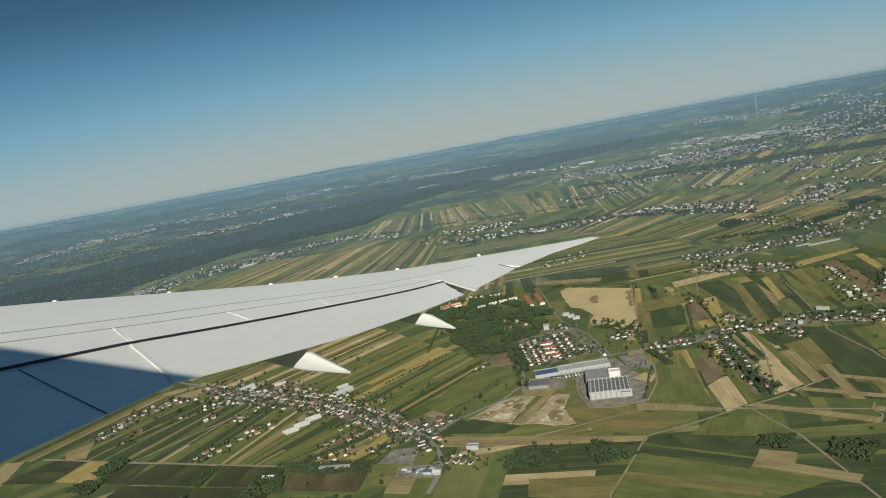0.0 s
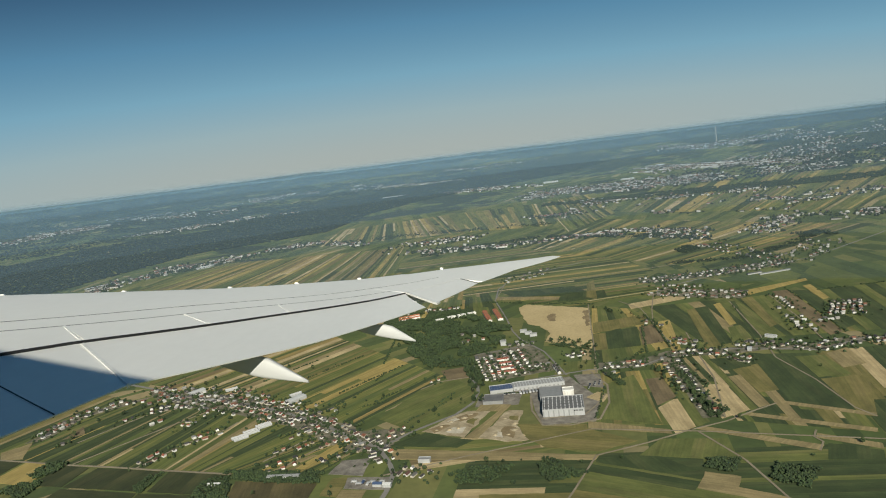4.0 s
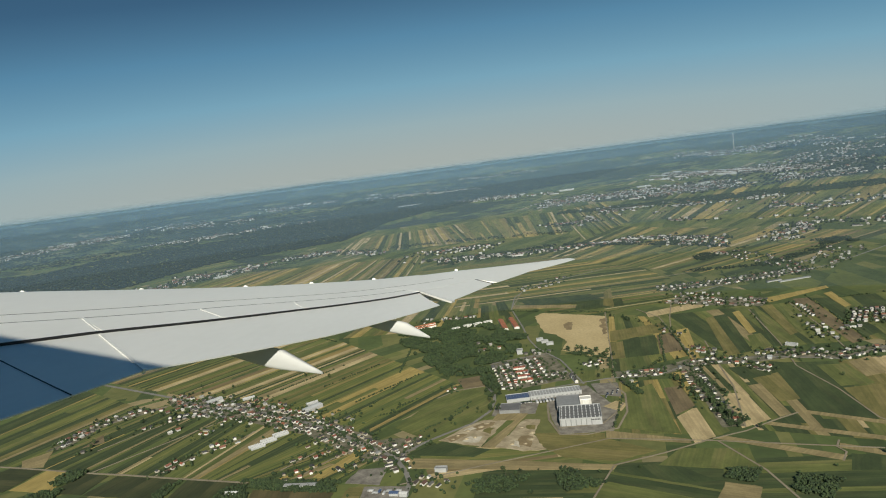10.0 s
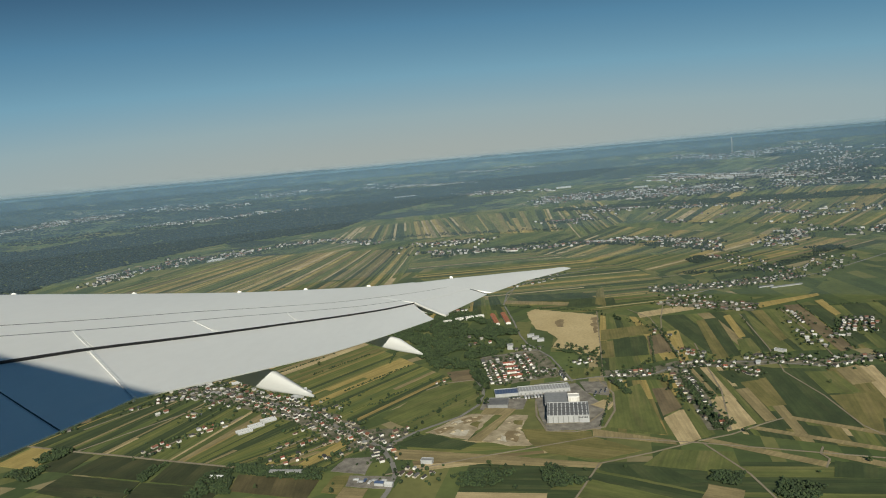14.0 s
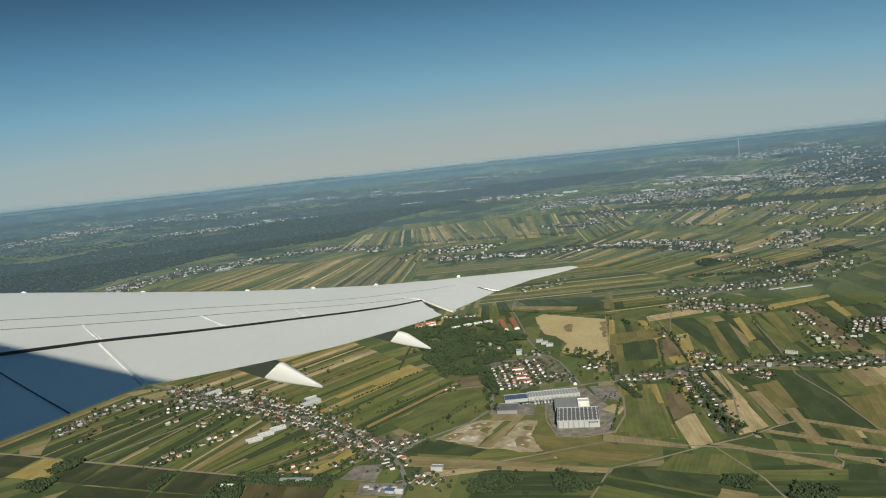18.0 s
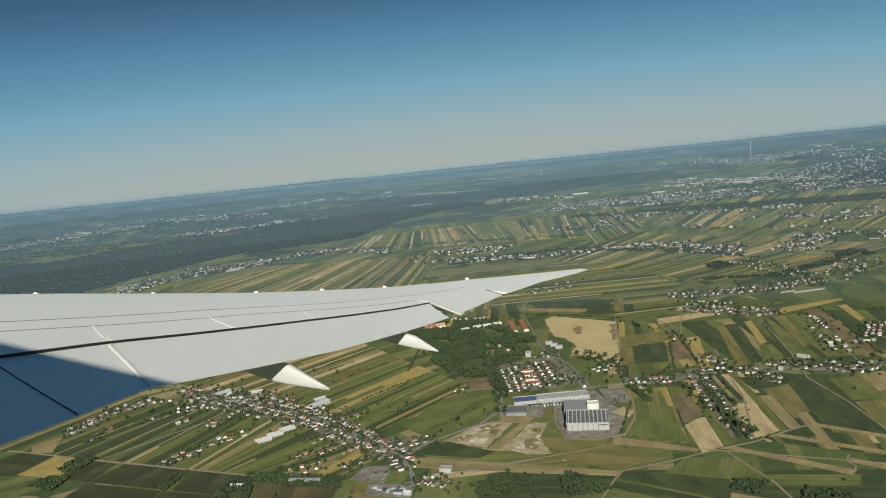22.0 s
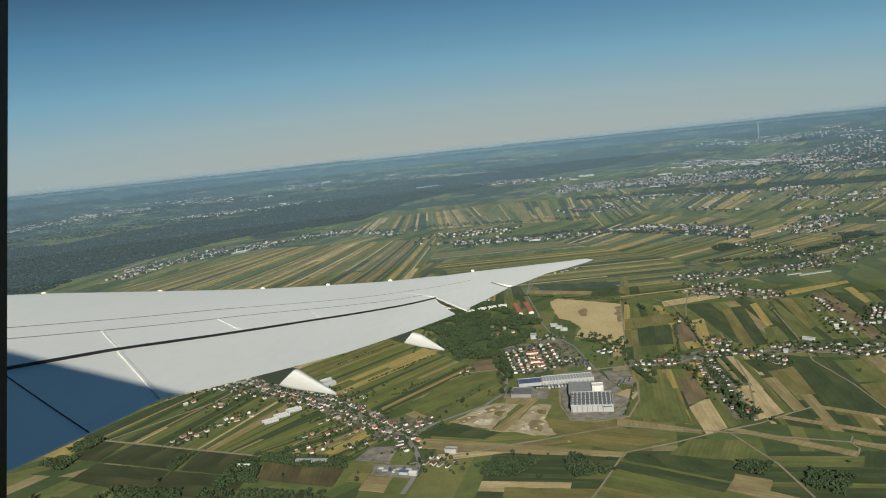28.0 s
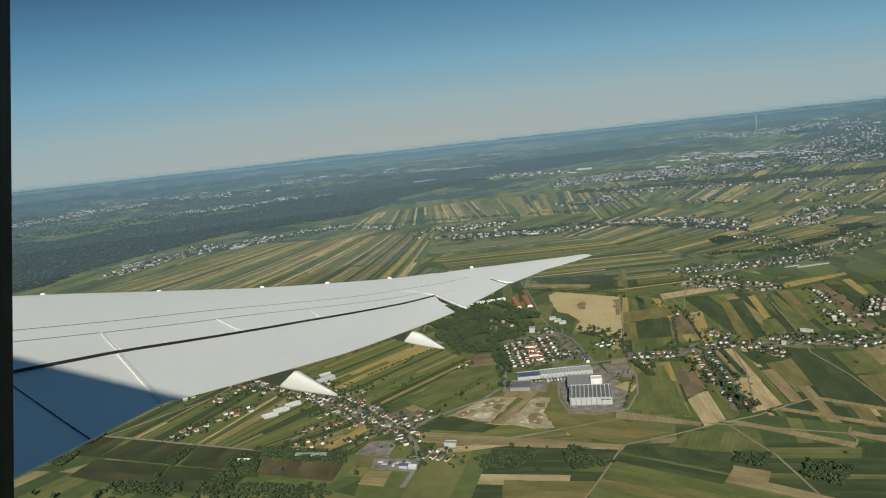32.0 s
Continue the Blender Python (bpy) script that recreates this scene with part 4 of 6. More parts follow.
for i in range(4):
    terrace(82.5 + 0.4 * (i % 2), 944 - 19.5 * i, 2, 5, TILE_RED, "white terraced houses with red tiled roofs")
for i in range(3):
    terrace(143, 878 - 10 * i, 86, 3, ROOF_GREY, "white terraced houses with grey roofs by the lane")
for x in (101, 121):
    terrace(x, 1214, 89, 22, TILE_ORANGE, "row of terraced houses under red roofs by the wood", deep=9.0)
for i in range(2):
    terrace(-40, 1272 + 16 * i, 17, 12, TILE_ORANGE, "bright terraced houses behind the wood", high=4.0)
for x0, y0, x1, y1 in ((54, 978, 54, 862), (94, 975, 94, 872), (107, 988, 107, 868), (70, 978, 71, 872)):
    ribbon("lane", [(x0, y0), (x1, y1)], 2.2, 0.56, ASPHALT, "narrow paved lane between terraces")
ribbon("lane", [(50, 990), (138, 1000)], 2.6, 0.58, ASPHALT, "paved lane along the top of the estate")


# ---- logistics halls ----
def hall(name, label, x, y, turn, w, d, h, wall_material, rows=0, cols=0, bays=0, dock=0, roof_material=METAL_ROOF):
    ob = thing(name, label, "warehouse", pose(x, y, 0.3, 0, 0, turn), "logistics halls")
    wall = part("wall", box_mesh("wall", wall_material, -w / 2, w / 2, -d / 2, d / 2, -0.2, h), ob)
    roof = part("roof", box_mesh("roof", roof_material, -w / 2 + 0.5, w / 2 - 0.5, -d / 2 + 0.5, d / 2 - 0.5, h, h + 0.25), ob)
    for sx in (-1, 1):
        part("parapet", box_mesh("parapet", wall_material, sx * w / 2 - 0.25, sx * w / 2 + 0.25, -d / 2, d / 2, h + 0.002, h + 0.9), ob)
    for sy in (-1, 1):
        part("parapet", box_mesh("parapet", wall_material, -w / 2 + 0.26, w / 2 - 0.26, sy * d / 2 - 0.25, sy * d / 2 + 0.25, h + 0.002, h + 0.9), ob)
    if rows:
        sk = box_mesh("skylight", SKYLIGHT, -w / cols * 0.12, w / cols * 0.12, -d / rows * 0.3, d / rows * 0.3, 0, 0.4)
        for i in range(cols):
            for j in range(rows):
                p = part("skylight", sk, roof)
                p.location = ((i + 0.5) / cols * w - w / 2, (j + 0.5) / rows * d - d / 2, h + 0.25)
    for i in range(bays):
        x0 = (i + 0.5) / bays * w - w / 2
        part("cladding_panel", box_mesh("cladding_panel", wall_material, x0 - w / bays * 0.46, x0 + w / bays * 0.46, -d / 2 - 0.15, -d / 2 + 0.02, 1.2, h - 0.4), wall)
    for i in range(dock):
        x0 = (i + 0.5) / dock * w - w / 2
        part("dock_door", box_mesh("dock_door", METAL_ROOF, x0 - 1.0, x0 + 1.0, -d / 2 - 0.25, -d / 2 - 0.1, 0.4, 2.6), wall)
    return ob


MAIN_HALL = hall("warehouse", "large pale grey logistics hall with rows of roof lights", 116, 735, -13, 46, 40, 8, HALL_WALL, 5, 10, 14, 0, FELT_ROOF)
hall("warehouse", "grey hall linking two larger halls", 113, 779, -11, 27, 36, 6, METAL_ROOF, 0, 0, 6, 0)
hall("office_block", "white roof block on the linking hall's side", 133, 775, -11, 13, 11, 8, WHITE_PLASTER, 0, 0, 4, 0, WHITE_PLASTER)
LONG_HALL = hall("warehouse", "long pale hall with loading doors along its front", 107, 823, -4, 64, 19, 4.2, HALL_WALL, 0, 0, 16, 12, SHEET_ROOF)
NAVY_HALL = hall("warehouse", "low hall with a navy blue roof by the lane", 60, 826, -4, 29, 19, 3.2, HALL_WALL, 0, 0, 10, 0, BLUE_CLAD)
hall("warehouse", "flat dark grey hall by the lane", 45, 793, -14, 24, 24, 3.5, METAL_ROOF, 0, 0, 5, 0, FELT_ROOF)
for i in range(17):
    part("roof_rib", box_mesh("roof_rib", SKYLIGHT, -0.35, 0.35, -8.7, 8.7, 0, 0.3), LONG_HALL).location = (-30 + 3.75 * i, 0, 4.45)
for i in range(8):
    part("roof_seam", box_mesh("roof_seam", METAL_ROOF, -0.12, 0.12, -8.7, 8.7, 0, 0.2), NAVY_HALL).location = (-12 + 3.5 * i, 0, 3.45)
for i in range(6):
    part("sign_bar", box_mesh("sign_bar", RUBBER_GAP_BLACK, 11.5 + 1.7 * i, 12.7 + 1.7 * i, -20.32, -20.16, 5.6, 6.9), MAIN_HALL, "dark letter-high bar on the wall")
for i in range(7):
    part("wall_stripe", box_mesh("wall_stripe", METAL_ROOF, -22.6 + 5.6 * i, -21.4 + 5.6 * i, -20.28, -20.16, 0.2, 7.6), MAIN_HALL, "darker grey strip of the cladding")
parcel([(84, 700), (86, 745), (92, 812), (74, 812), (74, 838), (152, 838), (157, 790), (166, 745), (140, 690)], 0.42, YARD, "worn grey yard round the halls", "yard", "yard", 1.5)
parcel([(156, 800), (180, 782), (190, 832), (158, 842)], 0.44, YARD, "grey asphalt car park beside the halls", "yard", "yard", 1.0)
parcel([(28, 812), (84, 806), (70, 770), (18, 782)], 0.43, YARD, "worn grey yard round the dark flat hall", "yard", "yard", 1.5)
ribbon("track", [(182, 845), (186, 790), (170, 735), (146, 694), (112, 690), (84, 700), (82, 745), (90, 790)], 2.4, 0.58, TRACK, "pale paved ring road round the halls")
parcel([(150, 760), (168, 772), (178, 758), (164, 738)], 0.47, PALE_FIELD, "pale gravel lot beside the halls", "yard", "yard", 1.0)
parcel([(-46, 731), (-12, 762), (10, 772), (36, 763), (-2, 701)], 0.5024, SAND, "bare sandy building ground with heaps", "sand_pit", "sand pit", 3.0)
parcel([(12, 695), (57, 757), (74, 748), (56, 712), (61, 671), (38, 672)], 0.5040, SAND, "bare sandy ground beside the meadow", "sand_pit", "sand pit", 4.0)
parcel([(-3, 698), (45, 759), (19, 767), (28, 787), (63, 773), (11, 691)], 0.5056, STUBBLE_FIELD, "levelled pale strip through the sand pit", "sand_pit", "sand pit", 0.6)


for x, y in ((141, 1078), (146, 1063), (151, 1048)):
    hall("apartment_block", "flat white apartment block by a lane", x, y, -8, 11, 6, 3.4, HALL_WALL, 0, 0, 5, 0)
hall("apartment_block", "boxy white house at the wood's edge", 98, 1022, -10, 9, 9, 6, HALL_WALL, 0, 0, 3, 0)
hall("warehouse", "white hall roof among houses by the lane", 447, 876, -52, 15, 5, 2.6, SKYLIGHT, 0, 0, 5, 0)
hall("warehouse", "cream block with a flat roof by the village road", -48, 656, -18, 12, 6, 3.4, HALL_WALL, 0, 0, 6, 0)


def sand_heap(x, y, r, h, seed):
    rng = random.Random(seed)
    vs, fs = [(0, 0, h)], []
    for k, (s, z) in enumerate(((0.4, 0.7), (0.75, 0.3), (1.0, 0.0))):
        vs += [(r * s * rng.uniform(0.8, 1.2) * math.cos(a * math.pi / 6), r * s * rng.uniform(0.8, 1.2) * math.sin(a * math.pi / 6), h * z * rng.uniform(0.8, 1.2)) for a in range(12)]
    fs += [(0, 1 + a, 1 + (a + 1) % 12) for a in range(12)]
    for j in range(2):
        fs += [(1 + 12 * j + a, 13 + 12 * j + a, 13 + 12 * j + (a + 1) % 12, 1 + 12 * j + (a + 1) % 12) for a in range(12)]
    thing("mound", "pale mound of dug sand on building ground", "mound", pose(x, y, 0.47), "building ground", data=mesh_of("mound", vs, fs, SAND, True))


for pts, lift, mat, label in (
        ([(-40, 733), (-26, 744), (-14, 741), (-20, 728), (-32, 724)], 0.508, DAMP_SOIL, "dark dug soil in the sand pit"),
        ([(-8, 752), (8, 764), (22, 760), (14, 748), (0, 742)], 0.509, DAMP_SOIL, "dark dug soil in the sand pit"),
        ([(-22, 720), (-8, 732), (2, 728), (-6, 712)], 0.510, WHITE_SAND, "white washed sand in the pit"),
        ([(-18, 748), (-8, 757), (-2, 750), (-10, 743)], 0.511, WHITE_SAND, "white washed sand in the pit"),
        ([(6, 740), (16, 750), (22, 744), (12, 732)], 0.512, OLIVE_FIELD, "weedy patch in the sand pit"),
        ([(36, 690), (44, 712), (54, 706), (50, 680)], 0.513, DAMP_SOIL, "dark dug soil beside the meadow"),
        ([(50, 728), (58, 742), (66, 740), (60, 724)], 0.514, OLIVE_FIELD, "weedy patch beside the meadow"),
        ([(28, 690), (34, 702), (40, 698), (36, 682)], 0.515, WHITE_SAND, "white washed sand beside the meadow")):
    parcel(pts, lift, mat, label, "sand_patch", "sand", 6.0)
for i, (x, y) in enumerate(((-30, 730), (-12, 748), (4, 754), (-6, 726), (48, 735), (52, 700), (-24, 738), (-16, 726), (12, 762), (44, 690), (30, 694), (56, 716))):
    sand_heap(x, y, 2.2 + 0.9 * (i % 3), 0.7 + 0.3 * (i % 4), i)


# ---- trees and woods ----
def lump_arrays(level=1):
    bm = bmesh.new()
    bmesh.ops.create_icosphere(bm, subdivisions=level, radius=1)
    v = np.array([p.co for p in bm.verts])
    f = np.array([[p.index for p in t.verts] for t in bm.faces])
    bm.free()
    return v, f


LUMP_V, LUMP_F = lump_arrays(1)
# a plainer clump of eight sides for the far woods
FAR_V = np.array([(1, 0, 0), (-1, 0, 0), (0, 1, 0), (0, -1, 0), (0, 0, 1), (0, 0, -1)], float)
FAR_F = np.array([(0, 2, 4), (2, 1, 4), (1, 3, 4), (3, 0, 4), (2, 0, 5), (1, 2, 5), (3, 1, 5), (0, 3, 5)])


def lumps_mesh(name, centres, radii, material, squash=0.85, rough=0.28, seed=5, far=False):
    """Many uneven leaf clumps joined into one mesh."""
    rng = np.random.default_rng(seed)
    centres, radii = np.asarray(centres, float), np.asarray(radii, float)
    shape, sides = (FAR_V, FAR_F) if far else (LUMP_V, LUMP_F)
    n, k = len(centres), len(shape)
    wob = 1 + rng.uniform(-rough, rough, (n, k, 1))
    v = shape[None] * wob * radii[:, None, None] * np.array([1, 1, squash]) + centres[:, None]
    f = sides[None] + (np.arange(n) * k)[:, None, None]
    me = bpy.data.meshes.new(name)
    v, f = v.reshape(-1, 3), f.reshape(-1, 3)
    me.vertices.add(len(v))
    me.vertices.foreach_set("co", v.ravel())
    me.loops.add(f.size)
    me.loops.foreach_set("vertex_index", f.ravel())
    me.polygons.add(len(f))
    me.polygons.foreach_set("loop_start", np.arange(0, f.size, 3))
    me.materials.append(material)
    me.update(calc_edges=True)
    return me


def trunk_mesh(height, radius):
    vs, fs = [], []
    for j, (z, r) in enumerate(((-0.4, 1.3), (0.6, 1.0), (height * 0.6, 0.7), (height, 0.25))):
        vs += [(r * radius * math.cos(a * math.pi / 3), r * radius * math.sin(a * math.pi / 3), z) for a in range(6)]
    for j in range(3):
        fs += [(6 * j + a, 6 * j + (a + 1) % 6, 6 * j + 6 + (a + 1) % 6, 6 * j + 6 + a) for a in range(6)]
    for a, lift, reach in ((0.4, 0.5, 0.3), (2.4, 0.55, 0.35), (4.4, 0.62, 0.28)):
        k = len(vs)
        p = Vector((0, 0, height * lift))
        q = p + Vector((math.cos(a), math.sin(a), 0.9)) * height * reach
        vs += [p + Vector((0.5 * radius, 0, 0)), p + Vector((-0.3 * radius, 0.4 * radius, 0)), p + Vector((-0.3 * radius, -0.4 * radius, 0)), q]
        fs += [(k, k + 1, k + 3), (k + 1, k + 2, k + 3), (k + 2, k, k + 3)]
    return mesh_of("trunk", vs, fs, BARK)


def make_tree(height, width, seed, label):
    rng = np.random.default_rng(seed)
    ob = thing("tree", label, "tree", pose(0, 0, -500))
    part("trunk", trunk_mesh(height * 0.75, 0.22), ob)
    pts, rad = [], []
    for _ in range(26):
        z = rng.uniform(0.28, 1.0)
        reach = width / 2 * math.sin(math.pi * min(1.0, (z - 0.12) / 0.95)) ** 0.7
        a, r = rng.uniform(0, 6.28), reach * math.sqrt(rng.uniform(0.1, 1))
        pts.append((r * math.cos(a), r * math.sin(a), z * height))
        rad.append(rng.uniform(0.1, 0.22) * width)
    part("crown", lumps_mesh("crown", pts, rad, LEAVES, seed=seed), ob)
    return ob


TREES = [make_tree(5.8, 4.6, 61, "round leafy green tree"), make_tree(7.6, 5.2, 62, "tall leafy green tree"),
         make_tree(4, 3.6, 63, "small bushy garden tree"), make_tree(8.2, 3.4, 64, "slender dark green tree")]


def put_tree(x, y, rng, scale=1.0, kinds=(3, 3, 3, 2)):
    ob = rng.choices(TREES, kinds)[0]
    s = rng.uniform(0.75, 1.25) * scale
    t = copy_thing(ob, pose(x, y, rise(x, y) + 0.15, 0, 0, rng.uniform(0, 360)))
    t.scale = (s, s, s * rng.uniform(0.85, 1.1))


def trees_along(points, step, spread, seed, scale=1.0, kinds=(3, 3, 3, 2)):
    rng = random.Random(seed)
    pts = [Vector(p) for p in points]
    for p, q in zip(pts, pts[1:]):
        n = max(1, int((q - p).length / (step * 1.25)))
        for i in range(n):
            c = p.lerp(q, (i + rng.random()) / n)
            x, y = c.x + rng.gauss(0, spread), c.y + rng.gauss(0, spread)
            if clear(x, y, 4.5):
                put_tree(x, y, rng, scale, kinds)


trees_along([(258, 815), (262, 740), (268, 652)], 3.0, 5, 71)
trees_along([(-100, 640), (-130, 745), (-260, 900), (-350, 970)], 7.8, 16, 72, 0.8)
trees_along([(190, 860), (324, 880), (411, 850), (544, 830)], 6.6, 14, 73, 0.8)
trees_along([(285, 1175), (345, 1040), (330, 960)], 7.2, 3, 74, 0.8)
trees_along([(172, 1010), (215, 950), (222, 940)], 3.6, 5, 75)
trees_along([(0, 640), (60, 628)], 7.2, 12, 76, 0.7)
trees_along([(30, 910), (34, 860), (24, 800)], 4.2, 5, 77)
trees_along([(-50, 760), (-10, 800), (20, 830)], 8.4, 8, 78, 0.7)
trees_along([(480, 1330), (617, 1290), (784, 1320), (860, 1380)], 10.8, 24, 79)
trees_along([(450, 1245), (520, 1090)], 9.6, 22, 80)
trees_along([(-480, 880), (-420, 985), (-330, 1000)], 9.6, 14, 81, 0.8)
trees_along([(120, 870), (128, 900), (140, 950)], 8.4, 20, 82, 0.6)
trees_along([(-560, 620), (-380, 640)], 8.4, 14, 83)
rng = random.Random(84)
for _ in range(40):
    x, y = rng.uniform(-480, 520), rng.uniform(480, 1100)
    if clear(x, y, 12) and not (60 < x < 200 and 690 < y < 860) and not (150 < x < 290 and 930 < y < 1290):
        put_tree(x, y, rng, 0.7)


def inside(x, y, poly):
    hit, n = False, len(poly)
    for i in range(n):
        (ax, ay), (bx, by) = poly[i], poly[(i + 1) % n]
        if (ay > y) != (by > y) and x < (bx - ax) * (y - ay) / (by - ay) + ax:
            hit = not hit
    return hit


def wood(name, label, poly, count, size, material, seed, gaps=0.25, lift=0.55, flat=0.9, clumps=3, glades=()):
    """A wood as one spread of uneven crowns, each of a few clumps."""
    rng = random.Random(seed)
    xs, ys = [p[0] for p in poly], [p[1] for p in poly]
    pts, rad = [], []
    tries = 0
    while len(pts) < count * clumps and tries < count * 20:
        tries += 1
        x, y = rng.uniform(min(xs), max(xs)), rng.uniform(min(ys), max(ys))
        if not inside(x, y, poly) or noise.noise((x / (size * 9), y / (size * 9), seed)) > 0.5 - gaps or any(math.hypot(x - gx, (y - gy) * 0.5) < 11 for gx, gy in glades):
            continue
        h = size * rng.uniform(0.8, 1.5) * flat
        for _ in range(clumps):
            spread = 0.4 if clumps < 4 else 0.55
            pts.append((x + rng.uniform(-spread, spread) * size, y + rng.uniform(-spread, spread) * size, rise(x, y) + h * rng.uniform(lift - 0.3, lift + 0.25)))
            rad.append(size * (rng.uniform(0.35, 0.62) if clumps < 4 else rng.uniform(0.12, 0.38)))
    thing(name, label, "wood", kind="stuff", data=lumps_mesh(name, pts, rad, material, flat, 0.3, seed, clumps == 1))


def garden_trees(name, label, homes, per, spread, size, seed):
    """Low trees and bushes standing among the houses of a village."""
    rng = random.Random(seed)
    pts, rad = [], []
    for x, y in homes:
        for _ in range(rng.randint(per - 1, per + 1)):
            u, v = x + rng.gauss(0, spread), y + rng.gauss(0, spread)
            if not clear(u, v, 4.4):
                continue
            s = size * rng.uniform(0.5, 1.25)
            for _ in range(3):
                pts.append((u + rng.uniform(-0.5, 0.5) * s, v + rng.uniform(-0.5, 0.5) * s, rise(u, v) + s * rng.uniform(0.5, 1.2)))
                rad.append(s * rng.uniform(0.45, 0.75))
    thing(name, label, "trees", kind="stuff", data=lumps_mesh(name, pts, rad, WOODS, 0.95, 0.3, seed))


garden_trees("garden_trees", "dark green garden trees and bushes between village houses", [(h[1], h[2]) for h in placed], 5, 9, 2.4, 120)

wood("hedge_belt", "dark overgrown belt between low fields", [(-509, 740), (-484, 806), (-460, 796), (-472, 716)], 300, 3.6, WOODS, 101, 0.1, clumps=7)
wood("hedge_belt", "dense hedge below the village", [(-258, 706), (-151, 667), (-155, 645), (-202, 660), (-258, 691)], 420, 3.4, WOODS, 103, 0.05, clumps=7)
wood("hedge_belt", "uneven scrub along a low meadow", [(-400, 640), (-300, 612), (-180, 590), (-178, 606), (-290, 632), (-395, 662)], 330, 3.2, WOODS, 112, 0.34, clumps=7)
wood("hedge_belt", "scrub strip between low meadows", [(-352, 700), (-338, 735), (-326, 731), (-340, 682)], 90, 3.0, WOODS, 113, 0.3, clumps=7)
wood("hedge_belt", "dark scrub round a farm shed", [(-275, 690), (-250, 690), (-240, 640), (-262, 610), (-285, 640)], 260, 3.4, WOODS, 102, 0.15, clumps=7)
wood("hedge_belt", "overgrown garden belt with trees", [(284, 830), (300, 830), (260, 660), (250, 654)], 190, 2.8, WOODS, 104, 0.12, clumps=7)
wood("hedge_belt", "dark bushes at a meadow's end", [(209, 572), (233, 561), (214, 541), (197, 557)], 120, 3.4, WOODS, 105, 0.05, clumps=7)
wood("hedge_belt", "dark bushes beside a stubble field", [(256, 543), (283, 526), (256, 499), (237, 521)], 150, 3.4, WOODS, 106, 0.15, clumps=7)
wood("hedge_belt", "bushes behind the halls' end of the lane", [(26, 945), (38, 942), (46, 880), (36, 862), (24, 900)], 110, 3.6, WOODS, 107, 0.1, clumps=7)
wood("hedge_belt", "tree row beside the halls' car park", [(196, 838), (204, 836), (206, 780), (198, 782)], 70, 3.4, WOODS, 108, 0.05, clumps=7)
wood("hedge_belt", "dark bushes at the sandy field's corner", [(160, 985), (180, 990), (215, 948), (208, 938)], 60, 3.2, WOODS, 109, 0.2, clumps=7)


def hedgerow(points, seed):
    """A thin line of bushes along a field's edge."""
    rng = random.Random(seed)
    pts, rad = [], []
    for p, q in zip(points, points[1:]):
        p, q = Vector(p), Vector(q)
        for i in range(int((q - p).length / 1.6)):
            c = p.lerp(q, i * 1.6 / (q - p).length)
            if noise.noise((c.x * 0.05, c.y * 0.05, seed)) > 0.25:
                continue
            r = rng.uniform(0.6, 1.7)
            pts.append((c.x + rng.gauss(0, 0.8), c.y + rng.gauss(0, 0.8), rise(c.x, c.y) + r * 0.8))
            rad.append(r)
    thing("hedgerow", "dark green hedgerow along a field edge", "hedge", kind="stuff", data=lumps_mesh("hedgerow", pts, rad, WOODS, 0.9, 0.3, seed))


for seed, line in enumerate((((346, 1073), (328, 971), (305, 867)), ((619, 1125), (579, 978), (540, 852)), ((162, 1011), (188, 955), (212, 939)), ((213, 921), (193, 850)),
                             ((143, 698), (181, 786)), ((317, 1016), (274, 884)), ((618, 1439), (575, 1295)), ((-126, 887), (-88, 961)), ((-163, 849), (-125, 881)),
                             ((-121, 837), (-81, 847)), ((-150, 905), (-60, 990)), ((-215, 985), (-120, 1075)), ((-100, 850), (-42, 903)), ((-270, 1010), (-180, 1100)), ((-60, 770), (-10, 812)), ((-30, 800), (10, 850)), ((-60, 1200), (-92, 1000)), ((-420, 1560), (-210, 1270)), ((120, 1330), (300, 1195)), ((650, 1080), (900, 1060)))):
    hedgerow(line, 140 + seed)

WOOD_EDGE = [(-108, 1263), (-31, 1315), (68, 1290), (92, 1180), (128, 1116), (100, 1040), (92, 1008), (48, 990), (36, 944), (20, 948), (-20, 956), (-50, 1049)]
wood("wood", "dense dark green wood beside the estate", WOOD_EDGE, 2700, 4.6, WOODS, 91, 0.3, clumps=10, glades=((43, 1106), (44, 1058), (61, 1087), (72, 1061)))
wood("thicket", "long green thicket in a meadow", [(-28, 641), (14, 621), (68, 620), (102, 603), (97, 577), (48, 576), (-26, 601)], 300, 3.4, WOODS, 92, 0.42, clumps=8)
wood("thicket", "dark green scrub below the village", [(-420, 570), (-250, 560), (-160, 580), (-165, 605), (-300, 608), (-430, 600)], 420, 3.4, WOODS, 93, 0.1, clumps=7)
wood("thicket", "tree belt between far villages", [(560, 1450), (700, 1405), (860, 1480), (1000, 1575), (990, 1605), (840, 1510), (700, 1440), (565, 1480)], 420, 3.6, BELT_LEAVES, 94, 0.3, clumps=5)
wood("thicket", "tree belt along a far stream", [(21, 2030), (230, 2090), (412, 2090), (560, 1950), (674, 1840), (786, 1650), (815, 1670), (710, 1880), (580, 2000), (420, 2125), (220, 2120), (20, 2060)], 900, 4.5, BELT_LEAVES, 95, 0.15, clumps=5)
wood("thicket", "small copse between strip fields", [(640, 1560), (700, 1600), (690, 1660), (630, 1620)], 120, 5, BELT_LEAVES, 196, 0.2, clumps=5)
wood("thicket", "small copse beyond the village", [(930, 1560), (1010, 1540), (1020, 1610), (940, 1630)], 160, 5, BELT_LEAVES, 197, 0.2, clumps=5)
wood("thicket", "dark trees round a far hamlet", [(480, 2440), (640, 2430), (660, 2480), (500, 2500)], 200, 5, BELT_LEAVES, 198, 0.25, clumps=4)
